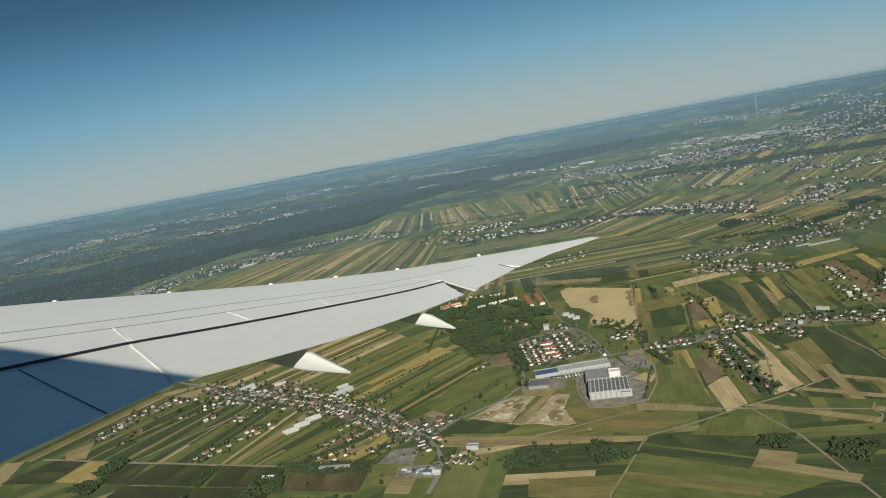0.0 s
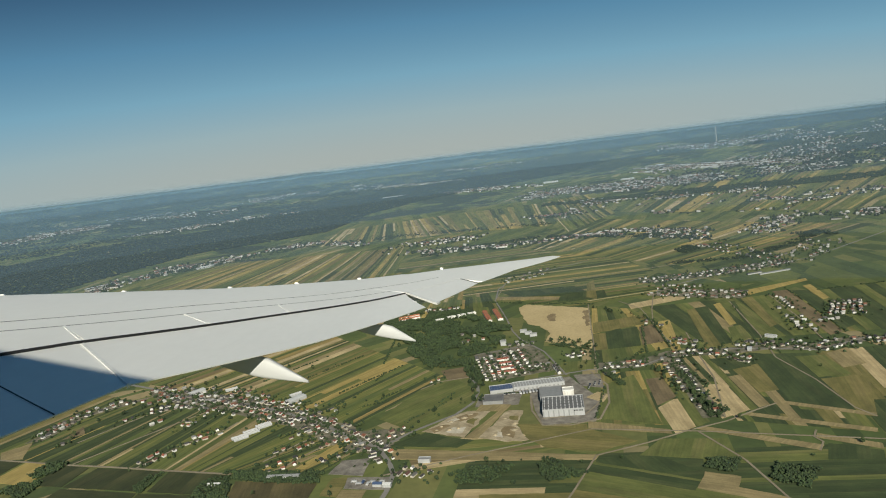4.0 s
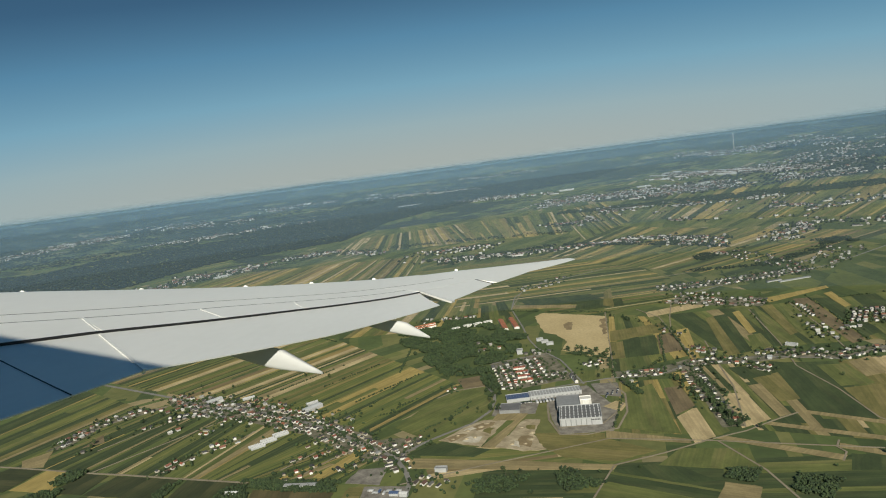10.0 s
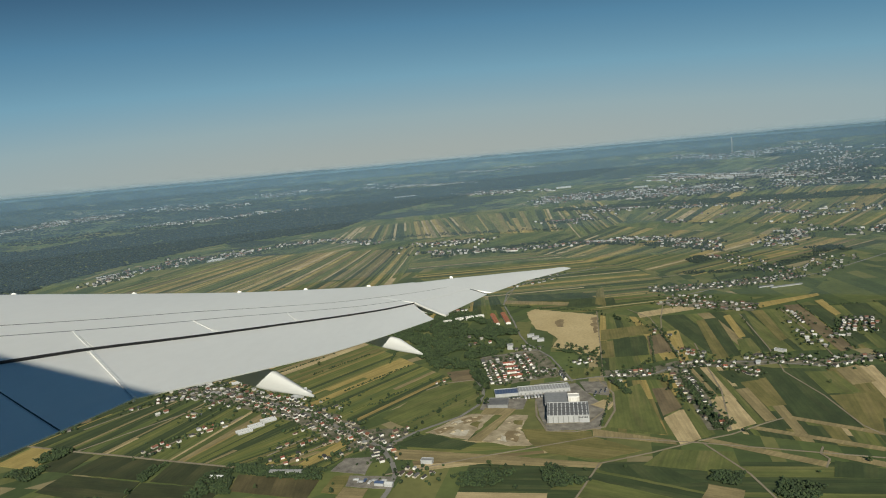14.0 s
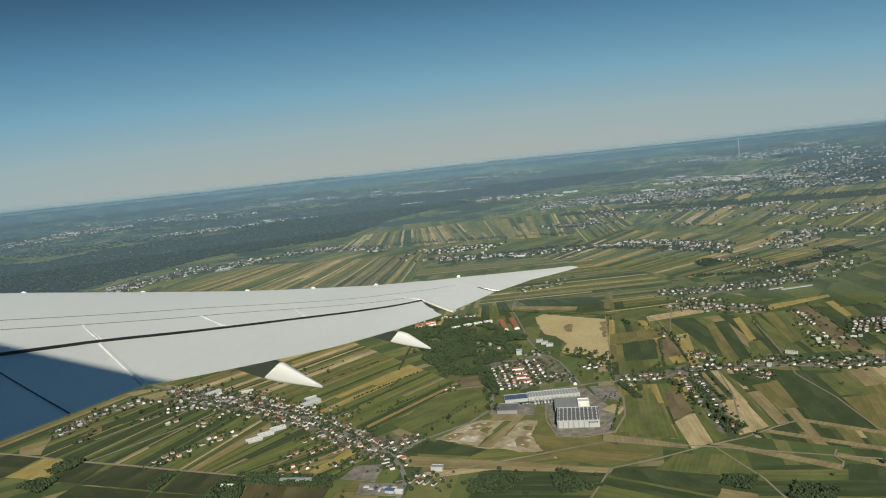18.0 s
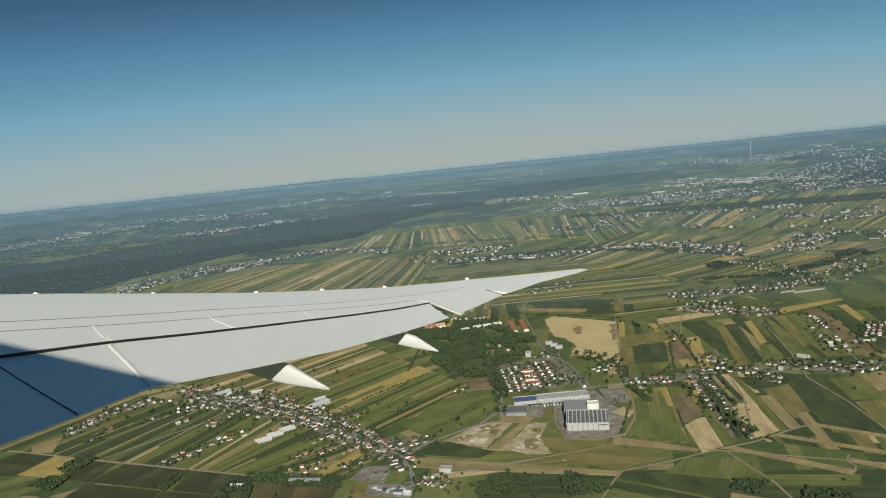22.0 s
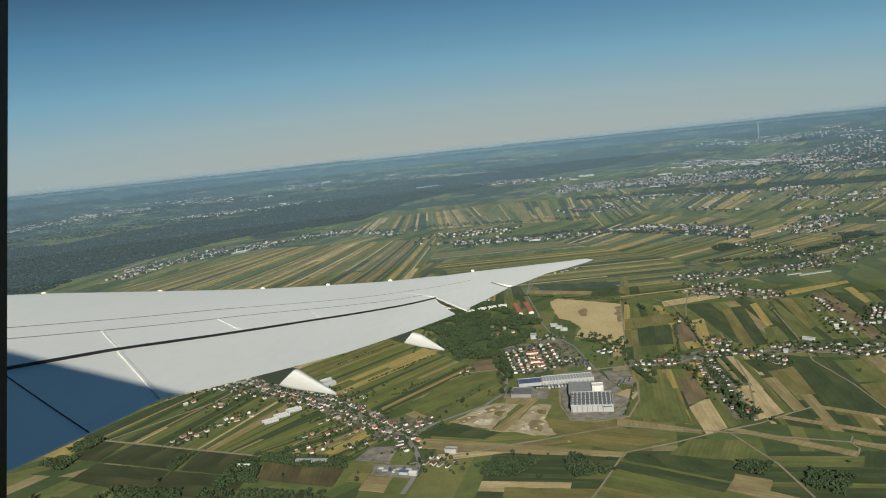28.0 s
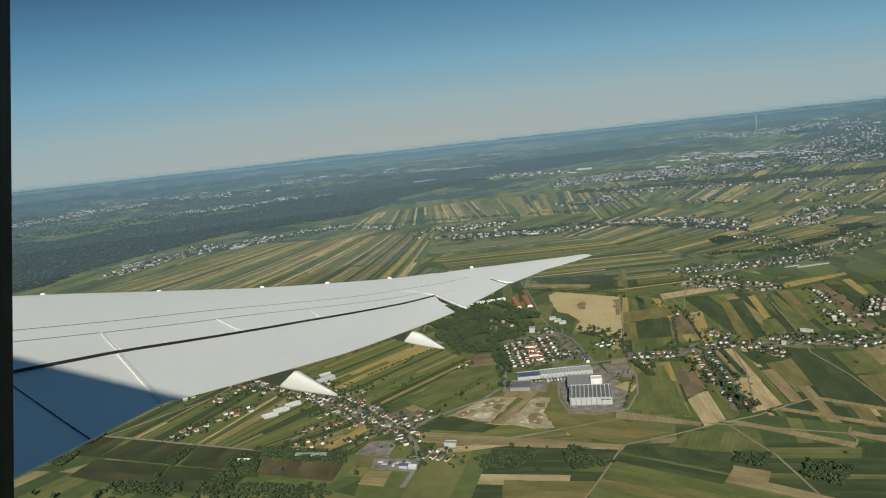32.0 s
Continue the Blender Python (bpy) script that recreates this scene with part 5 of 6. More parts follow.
wood("thicket", "scattered tree belt beyond the strip fields", [(-860, 2240), (-400, 2480), (60, 2450), (500, 2300), (500, 2350), (60, 2510), (-420, 2540), (-880, 2300)], 1100, 4.5, BELT_LEAVES, 96, 0.25, clumps=4)
wood("thicket", "dark tree belt by a distant town", [(559, 2710), (966, 2560), (1302, 2370), (1566, 2240), (1800, 2150), (1820, 2230), (1590, 2360), (1340, 2500), (1000, 2640), (580, 2770)], 2600, 5.5, BELT_LEAVES, 97, 0.1, clumps=3)
PINES = [(-1900, 1500), (-1166, 1977), (-1143, 2146), (-972, 2424), (-790, 2640), (-488, 2737), (-310, 2798), (-139, 3141), (91, 3300), (451, 3497), (863, 3525), (1062, 3661),
         (1256, 3763), (838, 3899), (508, 3901), (122, 3815), (-145, 3723), (-586, 3559), (-848, 3172), (-1156, 3086), (-1367, 2993), (-1503, 2782), (-1708, 2754), (-2500, 2300)]
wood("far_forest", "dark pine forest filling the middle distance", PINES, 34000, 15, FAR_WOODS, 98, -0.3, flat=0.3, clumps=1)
FAR_BELT = [(-3600, 3100), (-2700, 3400), (-1500, 4000), (-600, 4520), (500, 4640), (1600, 4300), (2700, 3560), (3300, 3500), (2500, 4300), (1500, 4720), (600, 4960), (-700, 4960), (-1700, 4660), (-2900, 4050), (-3900, 3200)]
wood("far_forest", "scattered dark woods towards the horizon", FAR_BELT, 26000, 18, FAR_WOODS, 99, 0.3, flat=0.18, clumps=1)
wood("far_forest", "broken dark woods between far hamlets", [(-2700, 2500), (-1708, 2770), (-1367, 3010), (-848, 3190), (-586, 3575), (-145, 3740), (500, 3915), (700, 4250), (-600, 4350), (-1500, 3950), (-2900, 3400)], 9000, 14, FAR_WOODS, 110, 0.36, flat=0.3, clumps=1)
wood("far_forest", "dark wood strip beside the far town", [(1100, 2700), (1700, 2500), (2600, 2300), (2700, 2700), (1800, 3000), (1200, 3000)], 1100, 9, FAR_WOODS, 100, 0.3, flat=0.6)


# ---- far villages and town ----
def far_houses(name, label, lines, seed):
    """Distant houses, too many to count, strung along lines of places in clumps: (line, half width, clumps, houses in each, share of big flat ones)."""
    rng = random.Random(seed)
    wv, wf, rv, rf = [], [], [], []
    pts, rad = [], []
    for line, width, clumps, each, large in lines:
        line = [Vector(p) for p in line]
        for _ in range(clumps):
            k = rng.randrange(len(line) - 1)
            p, q = line[k], line[k + 1]
            way = (q - p).normalized()
            side = Vector((-way.y, way.x))
            mid = p.lerp(q, rng.random()) + side * rng.gauss(0, width)
            turn = math.atan2(way.y, way.x) + rng.uniform(-0.2, 0.2)
            for _ in range(rng.randint(each // 2, each * 3 // 2)):
                c = mid + way * rng.gauss(0, 42) + side * rng.gauss(0, 13)
                big = rng.random() < large
                w = rng.uniform(20, 50) if big else rng.uniform(6, 10.5)
                walls, roof = house_data(w, rng.uniform(9, 16) if big else rng.uniform(5, 8), rng.uniform(3, 5), 0.7 if big else rng.uniform(1.5, 2.8))
                a = turn + (0 if big else rng.choice((0, math.pi / 2)))
                c2, s2, z = math.cos(a), math.sin(a), rise(c.x, c.y)
                for (v, f), vs, fs in ((walls, wv, wf), (roof, rv, rf)):
                    fs += [tuple(i + len(vs) for i in t) for t in f]
                    vs += [(c.x + p3[0] * c2 - p3[1] * s2, c.y + p3[0] * s2 + p3[1] * c2, z + p3[2]) for p3 in v]
                for _ in range(3):
                    r = rng.uniform(2.5, 6)
                    u, w = c.x + rng.gauss(0, 16), c.y + rng.gauss(0, 16)
                    pts.append((u, w, rise(u, w) + r * 0.5))
                    rad.append(r)
    ob = thing(name, label, "houses", kind="stuff", data=mesh_of(name, wv, wf, WALL_ANY))
    roofs = part("roofs", mesh_of("roofs", rv, rf, ROOF_ANY), ob)
    tagged(roofs, kind="stuff")
    thing("far_trees", "dark trees standing among the houses of far villages", "trees", kind="stuff", data=lumps_mesh("far_trees", pts, rad, BELT_LEAVES, 0.8, 0.3, seed, True))


far_houses("far_village", "distant village houses strung along lanes", [
    ([(26, 2141), (226, 2067), (479, 2023), (662, 1983)], 12, 24, 6, 0.06), ([(499, 2477), (619, 2452), (745, 2651)], 18, 10, 6, 0.1),
    ([(-668, 2398), (-512, 2536), (-346, 2569), (-12, 2292), (178, 2262)], 20, 30, 7, 0.08), ([(-1010, 2100), (-930, 2205), (-837, 2371), (-668, 2398)], 26, 20, 7, 0.08),
    ([(736, 1651), (780, 1850), (662, 1983)], 40, 12, 6, 0.06), ([(900, 1700), (1050, 1850), (1300, 1750)], 40, 16, 7, 0.06), ([(745, 2651), (1000, 2480), (1300, 2350)], 40, 18, 6, 0.08),
    ([(950, 2300), (1250, 2050), (1500, 2050)], 60, 14, 6, 0.08)], 111)
far_houses("far_town", "pale buildings of a distant town", [
    ([(591, 3026), (982, 2926), (1315, 2753)], 60, 100, 9, 0.14), ([(1226, 3270), (1458, 3120), (1691, 2851)], 55, 48, 8, 0.35), ([(1579, 3851), (1916, 3571)], 50, 34, 9, 0.15),
    ([(274, 3473), (657, 3321)], 35, 18, 8, 0.1), ([(1500, 2700), (1900, 2500)], 50, 20, 8, 0.1), ([(1640, 2900), (2100, 3100)], 120, 34, 9, 0.08), ([(2000, 2200), (2500, 2500)], 110, 30, 9, 0.08)], 112)
far_houses("far_village", "pale hamlets between the far woods", [
    ([(-1936, 3153), (-1753, 3400), (-1501, 3598)], 45, 34, 8, 0.12), ([(-1203, 3228), (-965, 3324), (-543, 3449)], 20, 22, 8, 0.12), ([(-906, 3993), (-488, 4090), (116, 3930)], 45, 24, 8, 0.2),
    ([(-49, 3933), (338, 3853)], 15, 8, 6, 0.6), ([(-1500, 3750), (-900, 3700)], 60, 20, 7, 0.1), ([(300, 4300), (900, 4200)], 40, 10, 7, 0.2), ([(2000, 3700), (2500, 3200)], 90, 24, 8, 0.1)], 113)


def factory(x, y, w, d, h, turn, roof_material=SKYLIGHT):
    ob = thing("factory", "long pale factory hall in the distance", "factory", pose(x, y, rise(x, y), 0, 0, turn), "far factories")
    part("wall", box_mesh("wall", HALL_WALL, -w / 2, w / 2, -d / 2, d / 2, -2, h), ob)
    part("roof", box_mesh("roof", roof_material, -w / 2 - 0.5, w / 2 + 0.5, -d / 2 - 0.5, d / 2 + 0.5, h, h + 1), ob)


for spec in ((1060, 3080, 60, 16, 4, -12), (1250, 2880, 60, 16, 4, -18), (760, 3330, 70, 20, 5, -8), (1560, 2780, 90, 10, 4, -28),
             (-20, 3560, 120, 20, 4, 6), (1350, 1560, 90, 45, 9, -30), (1480, 1520, 80, 45, 9, -30), (-1000, 2190, 60, 10, 4, 50), (-700, 2330, 46, 9, 4, 25), (-690, 2345, 46, 9, 4, 25)):
    factory(*spec)

rng = random.Random(130)
for _ in range(18):
    u = rng.random()
    factory(1226 + 465 * u + rng.gauss(0, 40), 3270 - 400 * u + rng.gauss(0, 60), rng.uniform(30, 90), rng.uniform(12, 22), rng.uniform(4, 6), rng.uniform(-45, -30))

for spec in ((675, 1248, 66, 4, 1.6, 6, METAL_ROOF), (640, 1259, 30, 4, 2.0, 6, FELT_ROOF), (395, 838, 9, 5, 2.5, 60)):
    factory(*spec)
for x, y in ((15, 1226), (38, 1236), (57, 1240), (77, 1244)):
    hall("apartment_block", "low white apartment block behind the wood", x, y, 14, 15, 7, 4.5, WHITE_PLASTER, 0, 0, 5, 0, SHEET_ROOF)


stack = thing("smokestack", "tall pale concrete power station chimney far away", "chimney", pose(1847, 3769, rise(1847, 3769)))
vs, fs = [], []
for z, r in ((-5, 3.6), (42, 2.9), (88, 2.4)):
    vs += [(r * math.cos(a * math.pi / 8), r * math.sin(a * math.pi / 8), z) for a in range(16)]
for j in range(2):
    fs += [(16 * j + a, 16 * j + (a + 1) % 16, 16 * j + 16 + (a + 1) % 16, 16 * j + 16 + a) for a in range(16)]
fs.append(tuple(range(32, 48)))
part("shaft", mesh_of("shaft", vs, fs, CONCRETE, True), stack)

shore = []
for a in range(24):
    t = a / 12 * math.pi
    reach = 1 + 0.22 * math.sin(2 * t + 0.6) + 0.14 * math.sin(5 * t)
    shore.append((1985 + 120 * reach * math.cos(t), 3490 + 60 * reach * math.sin(t), rise(2000, 3530) + 5.0))
lake = thing("lake", "small blue lake beside the far town", "lake", kind="structure", data=mesh_of("lake", shore, [tuple(range(24))], WATER))


# ---- sheds and a depot by the village ----
def shed(name, label, x, y, turn, w, d, h, material, ribs=0):
    ob = thing(name, label, "shed", pose(x, y, rise(x, y) + 0.4, 0, 0, turn), "farm sheds")
    walls, roof = house_data(w, d, h, 0.9, 0.2)
    part("wall", mesh_of("wall", *walls, HALL_WALL), ob)
    part("roof", mesh_of("roof", *roof, material), ob)
    for i in range(ribs):
        part("rib", box_mesh("rib", METAL_ROOF, (i + 0.5) / ribs * w - w / 2 - 0.06, (i + 0.5) / ribs * w - w / 2 + 0.06, -d / 2, d / 2, h + 0.85, h + 1.25), ob)


for x, y in ((-263, 797), (-259, 791.5), (-252, 811), (-248, 805.5), (-240, 826), (-236, 820.5)):
    shed("greenhouse", "white greenhouse under milky sheeting beside its twin", x, y, 28, 17, 4.6, 1.8, SKYLIGHT, 5)
shed("barn", "long white barn roof among strip fields", -314, 991, 20, 17, 6, 2.4, SKYLIGHT)
shed("barn", "long white barn roof behind the village", -212, 925, 30, 16, 6, 2.4, SKYLIGHT)
shed("barn", "long grey farm shed beside a hedge", -191, 669, -14, 34, 6, 2.6, METAL_ROOF)
shed("barn", "pale farm shed beside dark scrub", -262, 676, -14, 14, 4, 2, SKYLIGHT)
shed("barn", "broad white hall roof in the village", -208, 902, 44, 26, 12, 4, SKYLIGHT)
shed("barn", "broad white hall roof in the village", -366, 1000, 44, 22, 10, 4, SKYLIGHT)
parcel([(-133, 688), (-102, 684), (-110, 646), (-146, 662)], 0.5072, YARD, "grey gravel yard beside the village road", "yard", "yard", 1.5)
parcel([(-125, 647), (-82, 634), (-88, 610), (-128, 625)], 0.5088, YARD, "worn storage yard beside the village road", "yard", "yard", 1.0)
shed("shed", "blue sheet roof in a storage yard", -95, 620, -18, 9, 5, 3, BLUE_CLAD)
shed("shed", "white sheet roof in a storage yard", -86, 616, -18, 8, 5, 3, SKYLIGHT)

def vehicle(x, y, turn, long, wide, high, material, label, kind_name):
    """A parked vehicle: a body with a shorter cab or roof, and its wheels."""
    ob = thing(kind_name, label, kind_name, pose(x, y, 0.44, 0, 0, turn), "parked vehicles")
    if kind_name == "lorry":
        part("trailer", box_mesh("trailer", material, -long / 2, long * 0.28, -wide / 2, wide / 2, 0.9, high), ob)
        part("cab", box_mesh("cab", HALL_WALL, long * 0.32, long / 2, -wide / 2, wide / 2, 0.5, high * 0.8), ob)
    else:
        part("body", box_mesh("body", material, -long / 2, long / 2, -wide / 2, wide / 2, 0.3, high * 0.6), ob)
        part("cabin", box_mesh("cabin", GLASS, -long * 0.32, long * 0.2, -wide * 0.45, wide * 0.45, high * 0.6, high), ob)
    for sx in (-0.33, 0.33):
        for sy in (-0.5, 0.5):
            part("wheel", box_mesh("wheel", RUBBER_GAP_BLACK, long * sx - 0.35, long * sx + 0.35, wide * sy - 0.12, wide * sy + 0.12, 0.0, 0.7), ob)


rng = random.Random(150)
for i in range(9):
    vehicle(162 + 2.6 * i, 788 + 4.2 * (i % 3) + 1.4 * i, 80, 4.4, 1.8, 1.5, (HALL_WALL, METAL_ROOF, BLUE_CLAD, ASPHALT)[i % 4], "small parked car on an asphalt car park", "car")
for i in range(6):
    vehicle(80 + 4 * i, 803, 88, 9, 2.4, 3.0, (SKYLIGHT, HALL_WALL, METAL_ROOF)[i % 3], "parked lorry with a pale trailer beside the halls", "lorry")
for i in range(12):
    vehicle(46 + 2.5 * i, 810 - 0.2 * i, 86, 4.4, 1.8, 1.5, (WHITE_PLASTER, HALL_WALL, GLASS, WHITE_PLASTER, METAL_ROOF)[i % 5], "small parked car beside the navy roofed hall", "car")
for i in range(7):
    vehicle(-118 + 4.5 * i, 632 - 1.6 * i + rng.uniform(-3, 3), rng.choice((70, 160)), 6, 2.2, 2.4, (SKYLIGHT, HALL_WALL, BLUE_CLAD)[i % 3], "parked lorry in a storage yard", "lorry")

# ---- airliner: right wing and fuselage, in the aircraft's own axes (x out, y ahead, z up) ----
WING_TURN = Matrix(((0.04973, -0.97216, 0.22898), (0.96715, 0.10410, 0.23193), (-0.24931, 0.20992, 0.94540)))
EYE_SEAT = Vector((2.7516, -14.871, 1.658))
airliner = thing("airliner", "white airliner wing in flight with flaps nearly retracted", "airplane",
                 Matrix.Translation(Vector((-49.056, 9.459, 300)) - WING_TURN @ EYE_SEAT) @ WING_TURN.to_4x4())
LEADING = ((2.9, 0.4), (14.6, -7.16), (17.85, -10.1), (21.12, -12.56), (24.63, -14.75), (27.5, -16.9), (29.6, -18.62), (30.2, -19.05), (30.35, -19.25))
TRAILING = ((2.9, -11.6), (9.71, -11.83), (13.05, -13.1), (17.65, -14.55), (22.34, -15.87), (26.0, -17.3), (29.6, -19.2), (30.2, -19.5), (30.35, -19.56))


def lerp_table(x, table):
    for (x0, y0), (x1, y1) in zip(table, table[1:]):
        if x <= x1:
            return y0 + (y1 - y0) * (x - x0) / (x1 - x0)
    return table[-1][1]


def hinge(x):
    return lerp_table(x, ((2.9, 0.80), (9.8, 0.766), (11.3, 0.738), (13.2, 0.737), (14.4, 0.743), (16.2, 0.744), (19.3, 0.741), (31, 0.74)))


def spoiler_line(x):
    return lerp_table(x, ((2.9, 0.6), (11.0, 0.6), (13.8, 0.61), (15.3, 0.618), (19.15, 0.652), (31, 0.66)))


def wing_top(x, c):
    """A point of the upper skin: x out along the span, c from 0 at the leading edge to 1 at the trailing edge."""
    le, te = lerp_table(x, LEADING), lerp_table(x, TRAILING)
    chord = le - te
    z = 0.08993 * (x - 2.9) + 0.003392 * (x - 2.9) ** 2
    z += 0.012 * chord * math.sin(math.pi * min(max(c, 0), 1)) - 0.02 * chord * max(0, 1 - c / 0.05) ** 2
    return Vector((x, le - chord * c, z))


def wing_depth(x, c):
    chord = lerp_table(x, LEADING) - lerp_table(x, TRAILING)
    return chord * (0.255 * math.sqrt(max(c, 0)) * (1 - c)) + 0.012


def skin(name, edges, material, parent, label="", span=14, chordwise=8, depth=None, lift=0.0, droop=0.0):
    """A closed piece of wing. edges(u, v) gives (x, c) for u along the span and v along the chord, both 0 to 1."""
    top, low = [], []
    for i in range(span + 1):
        for j in range(chordwise + 1):
            v = j / chordwise
            x, c = edges(i / span, v)
            p = wing_top(x, c) + Vector((0, 0, lift - droop * v * v))
            top.append(p)
            low.append(p - Vector((0, 0, depth if depth else wing_depth(x, c))))
    n, w = len(top), chordwise + 1
    fs = []
    for i in range(span):
        for j in range(chordwise):
            a = i * w + j
            fs += [(a, a + 1, a + w + 1, a + w), (n + a, n + a + w, n + a + w + 1, n + a + 1)]
    rim = [i * w for i in range(span + 1)] + [span * w + j for j in range(1, w)] + [i * w + chordwise for i in range(span - 1, -1, -1)] + [j for j in range(chordwise - 1, 0, -1)]
    for a, b in zip(rim, rim[1:] + rim[:1]):
        fs.append((a, b, n + b, n + a))
    me = mesh_of(name, top + low, fs, material)
    bm = bmesh.new()
    bm.from_mesh(me)
    bmesh.ops.recalc_face_normals(bm, faces=bm.faces)
    bm.to_mesh(me)
    bm.free()
    me.polygons.foreach_set("use_smooth", [True] * len(me.polygons))
    me.set_sharp_from_angle(angle=radians(30))
    return part(name, me, parent, label)


def between(a, b, s):
    return a + (b - a) * s


def straight(x0, x1, c0, c1):
    """A piece between two stations and two chord lines; the lines may be functions of x."""
    def edges(u, v):
        x = between(x0, x1, u)
        lo = c0(x) if callable(c0) else c0
        hi = c1(x) if callable(c1) else c1
        return x, between(lo, hi, v)
    return edges


def slanted(xa0, xa1, xb0, xb1, c0, c1):
    """A piece whose inner edge runs from xa0 to xa1 and whose outer edge from xb0 to xb1, hinge to trailing edge."""
    def edges(u, v):
        x = between(between(xa0, xa1, v), between(xb0, xb1, v), u)
        lo = c0(x) if callable(c0) else c0
        hi = c1(x) if callable(c1) else c1
        return x, between(lo, hi, v)
    return edges


skin("front_skin", straight(2.9, 22.75, 0.0, 0.505), WING_PAINT, airliner, "pale grey painted upper skin", 40, 14)
skin("rear_skin", straight(2.9, 19.28, 0.5075, lambda x: spoiler_line(x) - 0.002), WING_PAINT, airliner, "", 30, 3, 0.2)
skin("rear_skin", straight(19.3, 22.75, 0.5075, 0.725), WING_PAINT, airliner, "", 8, 4, 0.12)
skin("wing_tip", straight(22.753, 30.35, 0.0, 1.0), WING_PAINT, airliner, "swept raked wing tip", 24, 12)
# shade of the flap gap is coloured onto this sunken sheet
skin("cove", straight(2.9, 19.3, 0.42, lambda x: hinge(x) + 0.06), GAP_SHADE, airliner, "near-black sheet painting the shade in the gap ahead of the flaps", 20, 2, 0.1, -0.16)
stations = ((6.0, 5.6), (9.1, 8.6), (12.0, 11.32), (13.84, 13.31), (15.78, 15.16), (17.5, 16.98), (19.28, 19.2))
for (a0, a1), (b0, b1) in zip(stations, stations[1:]):
    skin("spoiler", slanted(a0 + 0.012, a1 + 0.012, b0 - 0.012, b1 - 0.012, spoiler_line, lambda x: hinge(x) - 0.0025), WING_PAINT, airliner, "", 6, 4, 0.05, 0.004)
# black strip on top of the skin, painting the flap step's shadow line
skin("gap_strip", straight(2.9, 19.28, lambda x: hinge(x) - 0.0022, lambda x: hinge(x) + 0.0008), RUBBER_GAP_BLACK, airliner, "black strip painting the shadow line between spoilers and flaps", 30, 1, 0.05, 0.007)
skin("panel_line", straight(2.9, 22.6, 0.5040, 0.5066), PANEL_GREY, airliner, "thin dark panel line", 40, 1, 0.02, 0.004)
skin("panel_line", straight(2.9, 19.28, lambda x: spoiler_line(x) - 0.0045, lambda x: spoiler_line(x) + 0.0002), PANEL_GREY, airliner, "dark spoiler hinge line", 30, 1, 0.02, 0.006)
skin("flap", slanted(3.0, 3.0, 9.768, 8.518, lambda x: hinge(x) + 0.0016, 1.0), WING_PAINT, airliner, "inboard flap panel", 12, 6, None, -0.024, -0.02)
skin("flap", slanted(9.770, 8.520, 11.195, 9.685, lambda x: hinge(x) + 0.0016, 1.0), WING_PAINT, airliner, "small flap panel between two larger ones", 6, 6, None, -0.024, -0.02)
skin("flap", slanted(11.20, 9.69, 19.22, 17.66, lambda x: hinge(x) + 0.0016, 1.0), WING_PAINT, airliner, "long outboard flap", 24, 6, None, -0.024, -0.02)
skin("aileron", slanted(19.42, 18.5, 22.78, 22.36, 0.732, 1.0), WING_PAINT, airliner, "", 8, 5, None, 0.0, 0.0)
def flap_seal(u, v):
    """A straight strip from the flap's front corner to the trailing edge."""
    x, y = between(11.19, 9.69, v) + 0.06 * u, between(-10.52, -11.83, v)
    le, te = lerp_table(x, LEADING), lerp_table(x, TRAILING)
    return x, (le - y) / (le - te)


skin("edge_seal", flap_seal, WING_WHITE, airliner, "bright white flap edge seal", 1, 6, 0.05, -0.012, -0.02)
skin("edge_seal", slanted(19.28, 18.22, 19.40, 18.48, 0.73, 1.02), WING_WHITE, airliner, "bright white plate at the aileron's inner edge", 2, 6, 0.04, 0.02)


def flap_joint(u, v):
    """A straight line across the inboard flaps, from mid chord to the trailing edge."""
    s = between(0.06, 1.0, v)
    x, y = between(9.77, 8.51, s) + 0.012 * u, between(-10.02, -11.785, s)
    le, te = lerp_table(x, LEADING), lerp_table(x, TRAILING)
    return x, (le - y) / (le - te)


skin("flap_joint", flap_joint, RUBBER_GAP_BLACK, airliner, "dark rubber flap joint", 1, 6, 0.03, -0.017, -0.02)
for x0, x1 in ((12.0, 11.32), (13.84, 13.31), (15.78, 15.16)):
    skin("joint_strip", slanted(x0 - 0.015, x1 - 0.015, x0 + 0.015, x1 + 0.015, spoiler_line, lambda x: hinge(x) - 0.01), WING_WHITE, airliner, "white strip between two spoilers", 1, 3, 0.02, 0.012)
# strip laid on the skin; its near-black colour paints a shaded notch
skin("joint_strip", slanted(22.70, 22.34, 22.78, 22.42, 0.74, 1.0), GAP_SHADE, airliner, "near-black strip painted as the notch at the aileron's outer end", 1, 4, 0.03, 0.006)


def stud(x):
    p = wing_top(x, 0.015)
    bm = bmesh.new()
    bmesh.ops.create_cube(bm, size=1)
    bmesh.ops.bevel(bm, geom=bm.edges, offset=0.2, segments=2, affect="EDGES")
    bmesh.ops.scale(bm, vec=(0.075, 0.10, 0.075), verts=bm.verts)
    bmesh.ops.translate(bm, vec=p + Vector((0, 0, 0.02)), verts=bm.verts)
    me = bpy.data.meshes.new("leading_edge_stud")
    bm.to_mesh(me)
    bm.free()
    me.materials.append(WING_WHITE)
    part("leading_edge_stud", me, airliner, "small white stud on the leading edge")


for x in (14.6, 16.14, 17.85, 19.37, 21.12, 24.63):
    stud(x)


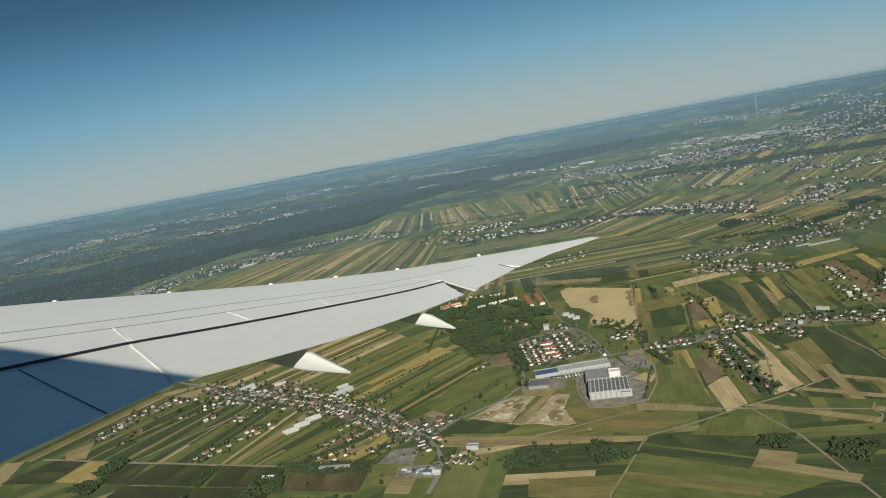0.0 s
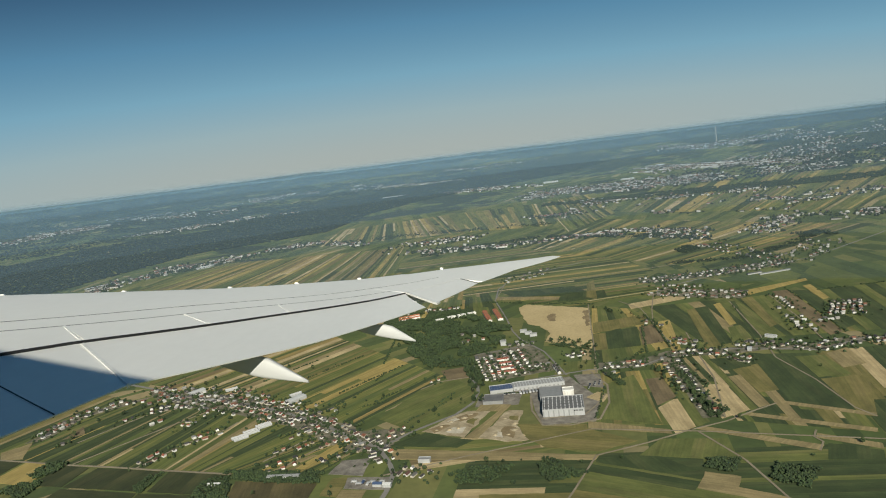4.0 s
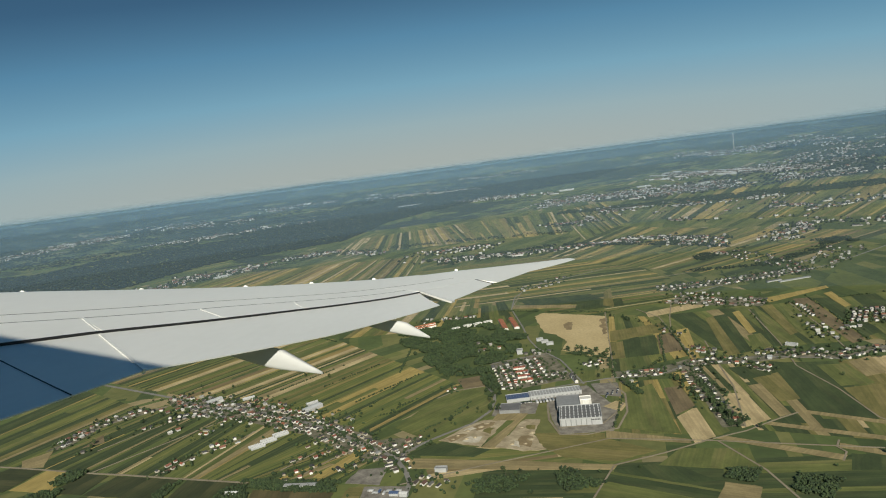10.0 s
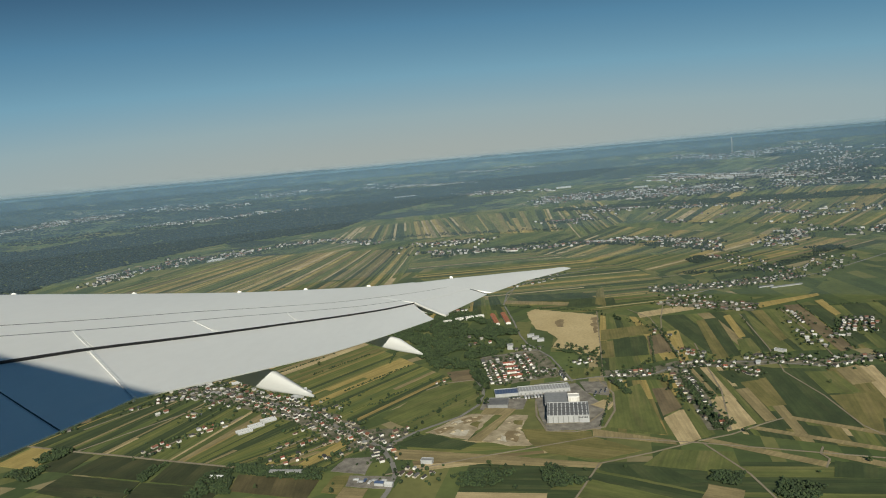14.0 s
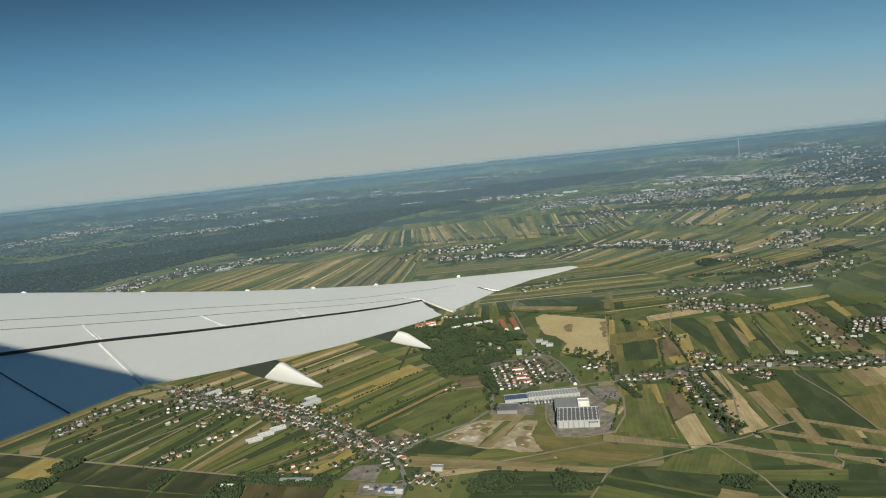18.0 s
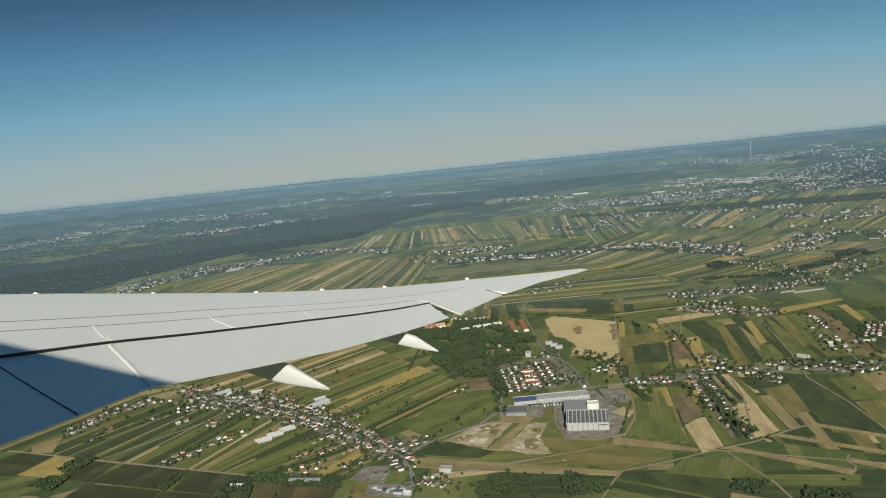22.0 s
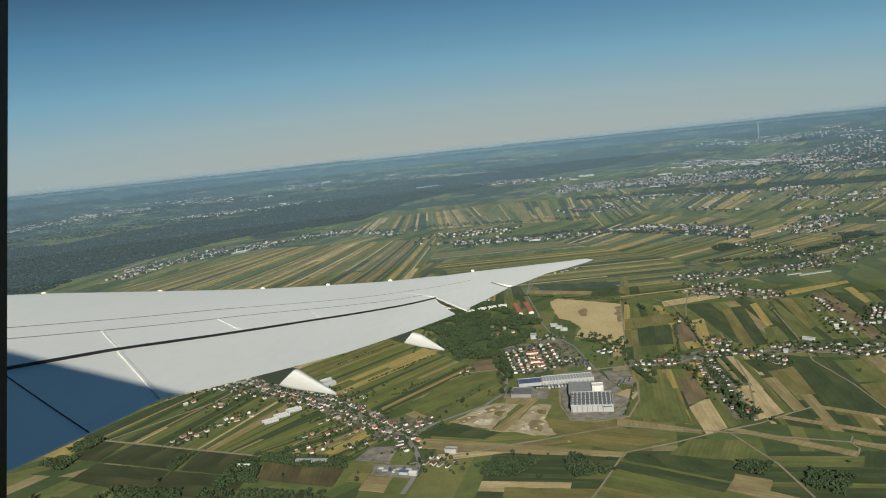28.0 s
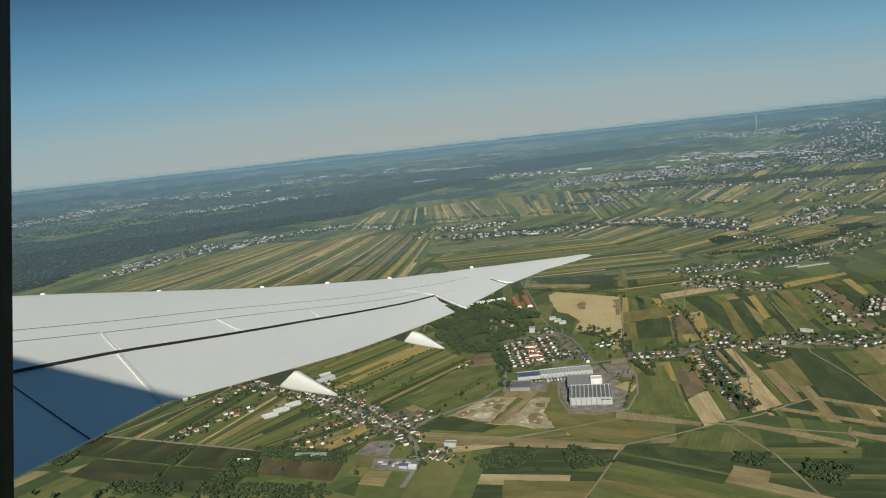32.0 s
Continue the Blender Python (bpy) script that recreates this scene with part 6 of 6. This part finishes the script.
def fairing(x, half, sections):
    """A pointed flap track fairing under the trailing edge: sections of (y, top, bottom) from front to tip."""
    vs, fs, k = [], [], 16
    fine = []
    for (y0, t0, b0), (y1, t1, b1) in zip(sections, sections[1:]):
        fine += [(between(y0, y1, s / 4), between(t0, t1, s / 4), between(b0, b1, s / 4)) for s in range(4)]
    fine.append(sections[-1])
    deepest = max(t - b for _, t, b in fine)
    for y, top, low in fine:
        w = half * max(0.12, ((top - low) / deepest) ** 0.7)
        for a in range(k):
            t = 2 * math.pi * a / k
            c, s = math.cos(t), math.sin(t)
            vs.append((x + w * math.copysign(abs(c) ** 0.4, c), y, (top + low) / 2 + (top - low) / 2 * math.copysign(abs(s) ** 0.4, s)))
    n = len(fine) - 1
    for i in range(n):
        for a in range(k):
            b = (a + 1) % k
            fs.append((i * k + a, i * k + b, i * k + k + b, i * k + k + a))
    fs += [tuple(range(k)), tuple(n * k + k - 1 - a for a in range(k))]
    part("flap_fairing", mesh_of("flap_fairing", vs, fs, FAIRING_DIM, True), airliner, "pointed fairing under the flap")


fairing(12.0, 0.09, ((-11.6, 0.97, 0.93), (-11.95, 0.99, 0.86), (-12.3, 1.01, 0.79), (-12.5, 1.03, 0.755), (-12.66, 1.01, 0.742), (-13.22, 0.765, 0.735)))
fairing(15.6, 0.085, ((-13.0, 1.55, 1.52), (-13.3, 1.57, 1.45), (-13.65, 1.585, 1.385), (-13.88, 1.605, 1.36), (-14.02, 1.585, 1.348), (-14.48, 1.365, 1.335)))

# unseen fuselage shell behind the eye, which throws its shadow on the wing root
vs, fs, k = [], [], 48
# the waist at -12.3 is invented, to slant the shadow's edge on the wing
SECTIONS = ((14, 2.2), (10, 2.8), (5, 3.06), (-9.2, 3.08), (-12.3, 2.72), (-13.6, 2.88), (-30, 2.88), (-40, 2.3))
for y, r in SECTIONS:
    vs += [(-0.62 + r * math.cos(2 * math.pi * a / k), y, 1.2 + r * math.sin(2 * math.pi * a / k)) for a in range(k)]
for j in range(len(SECTIONS) - 1):
    fs += [(k * j + a, k * j + (a + 1) % k, k * j + k + (a + 1) % k, k * j + k + a) for a in range(k)]
fs += [tuple(range(k)), tuple(len(SECTIONS) * k - 1 - a for a in range(k))]
fuselage = part("fuselage", mesh_of("fuselage", vs, fs, WING_WHITE, True), airliner, "round white fuselage shell")


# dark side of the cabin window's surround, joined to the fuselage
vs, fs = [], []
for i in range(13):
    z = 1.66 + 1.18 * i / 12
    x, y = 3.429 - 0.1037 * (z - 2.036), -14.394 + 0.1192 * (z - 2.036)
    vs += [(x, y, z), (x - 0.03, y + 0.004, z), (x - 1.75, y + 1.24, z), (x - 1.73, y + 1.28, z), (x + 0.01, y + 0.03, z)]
for i in range(12):
    k = 5 * i
    fs += [(k + j, k + (j + 1) % 5, k + 5 + (j + 1) % 5, k + 5 + j) for j in range(5)]
fs += [(4, 3, 2, 1, 0), tuple(60 + j for j in range(5))]
part("window_surround", mesh_of("window_surround", vs, fs, RUBBER_GAP_BLACK, True), fuselage, "dark rounded window surround")

# ---- tinted see-through sheets imitating thin summer haze over far land, denser towards the ground ----
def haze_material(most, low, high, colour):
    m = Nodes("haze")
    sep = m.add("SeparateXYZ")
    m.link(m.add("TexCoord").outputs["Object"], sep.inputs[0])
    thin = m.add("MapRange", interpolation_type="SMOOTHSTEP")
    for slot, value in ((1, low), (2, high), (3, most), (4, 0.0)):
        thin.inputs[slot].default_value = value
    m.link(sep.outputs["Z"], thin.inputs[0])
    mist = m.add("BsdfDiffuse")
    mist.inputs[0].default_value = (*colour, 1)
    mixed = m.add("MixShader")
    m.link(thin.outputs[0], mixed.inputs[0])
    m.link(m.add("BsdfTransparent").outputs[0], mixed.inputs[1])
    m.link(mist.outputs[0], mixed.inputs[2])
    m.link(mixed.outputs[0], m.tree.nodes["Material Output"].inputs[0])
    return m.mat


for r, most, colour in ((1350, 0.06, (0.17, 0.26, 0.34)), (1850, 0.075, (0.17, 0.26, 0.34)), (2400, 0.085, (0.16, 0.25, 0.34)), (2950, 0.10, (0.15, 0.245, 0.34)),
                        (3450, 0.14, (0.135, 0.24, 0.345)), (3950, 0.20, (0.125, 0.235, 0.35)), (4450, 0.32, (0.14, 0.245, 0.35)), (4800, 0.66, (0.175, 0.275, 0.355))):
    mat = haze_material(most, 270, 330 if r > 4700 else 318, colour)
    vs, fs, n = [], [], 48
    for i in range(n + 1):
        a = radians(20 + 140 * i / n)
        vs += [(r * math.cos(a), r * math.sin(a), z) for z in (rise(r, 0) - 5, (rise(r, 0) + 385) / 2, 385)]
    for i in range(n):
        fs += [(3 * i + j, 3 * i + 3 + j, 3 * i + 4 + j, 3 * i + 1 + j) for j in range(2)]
    thing("haze", "see-through tinted sheet imitating summer haze over the far land", "haze", kind="structure", data=mesh_of("haze", vs, fs, mat, True))
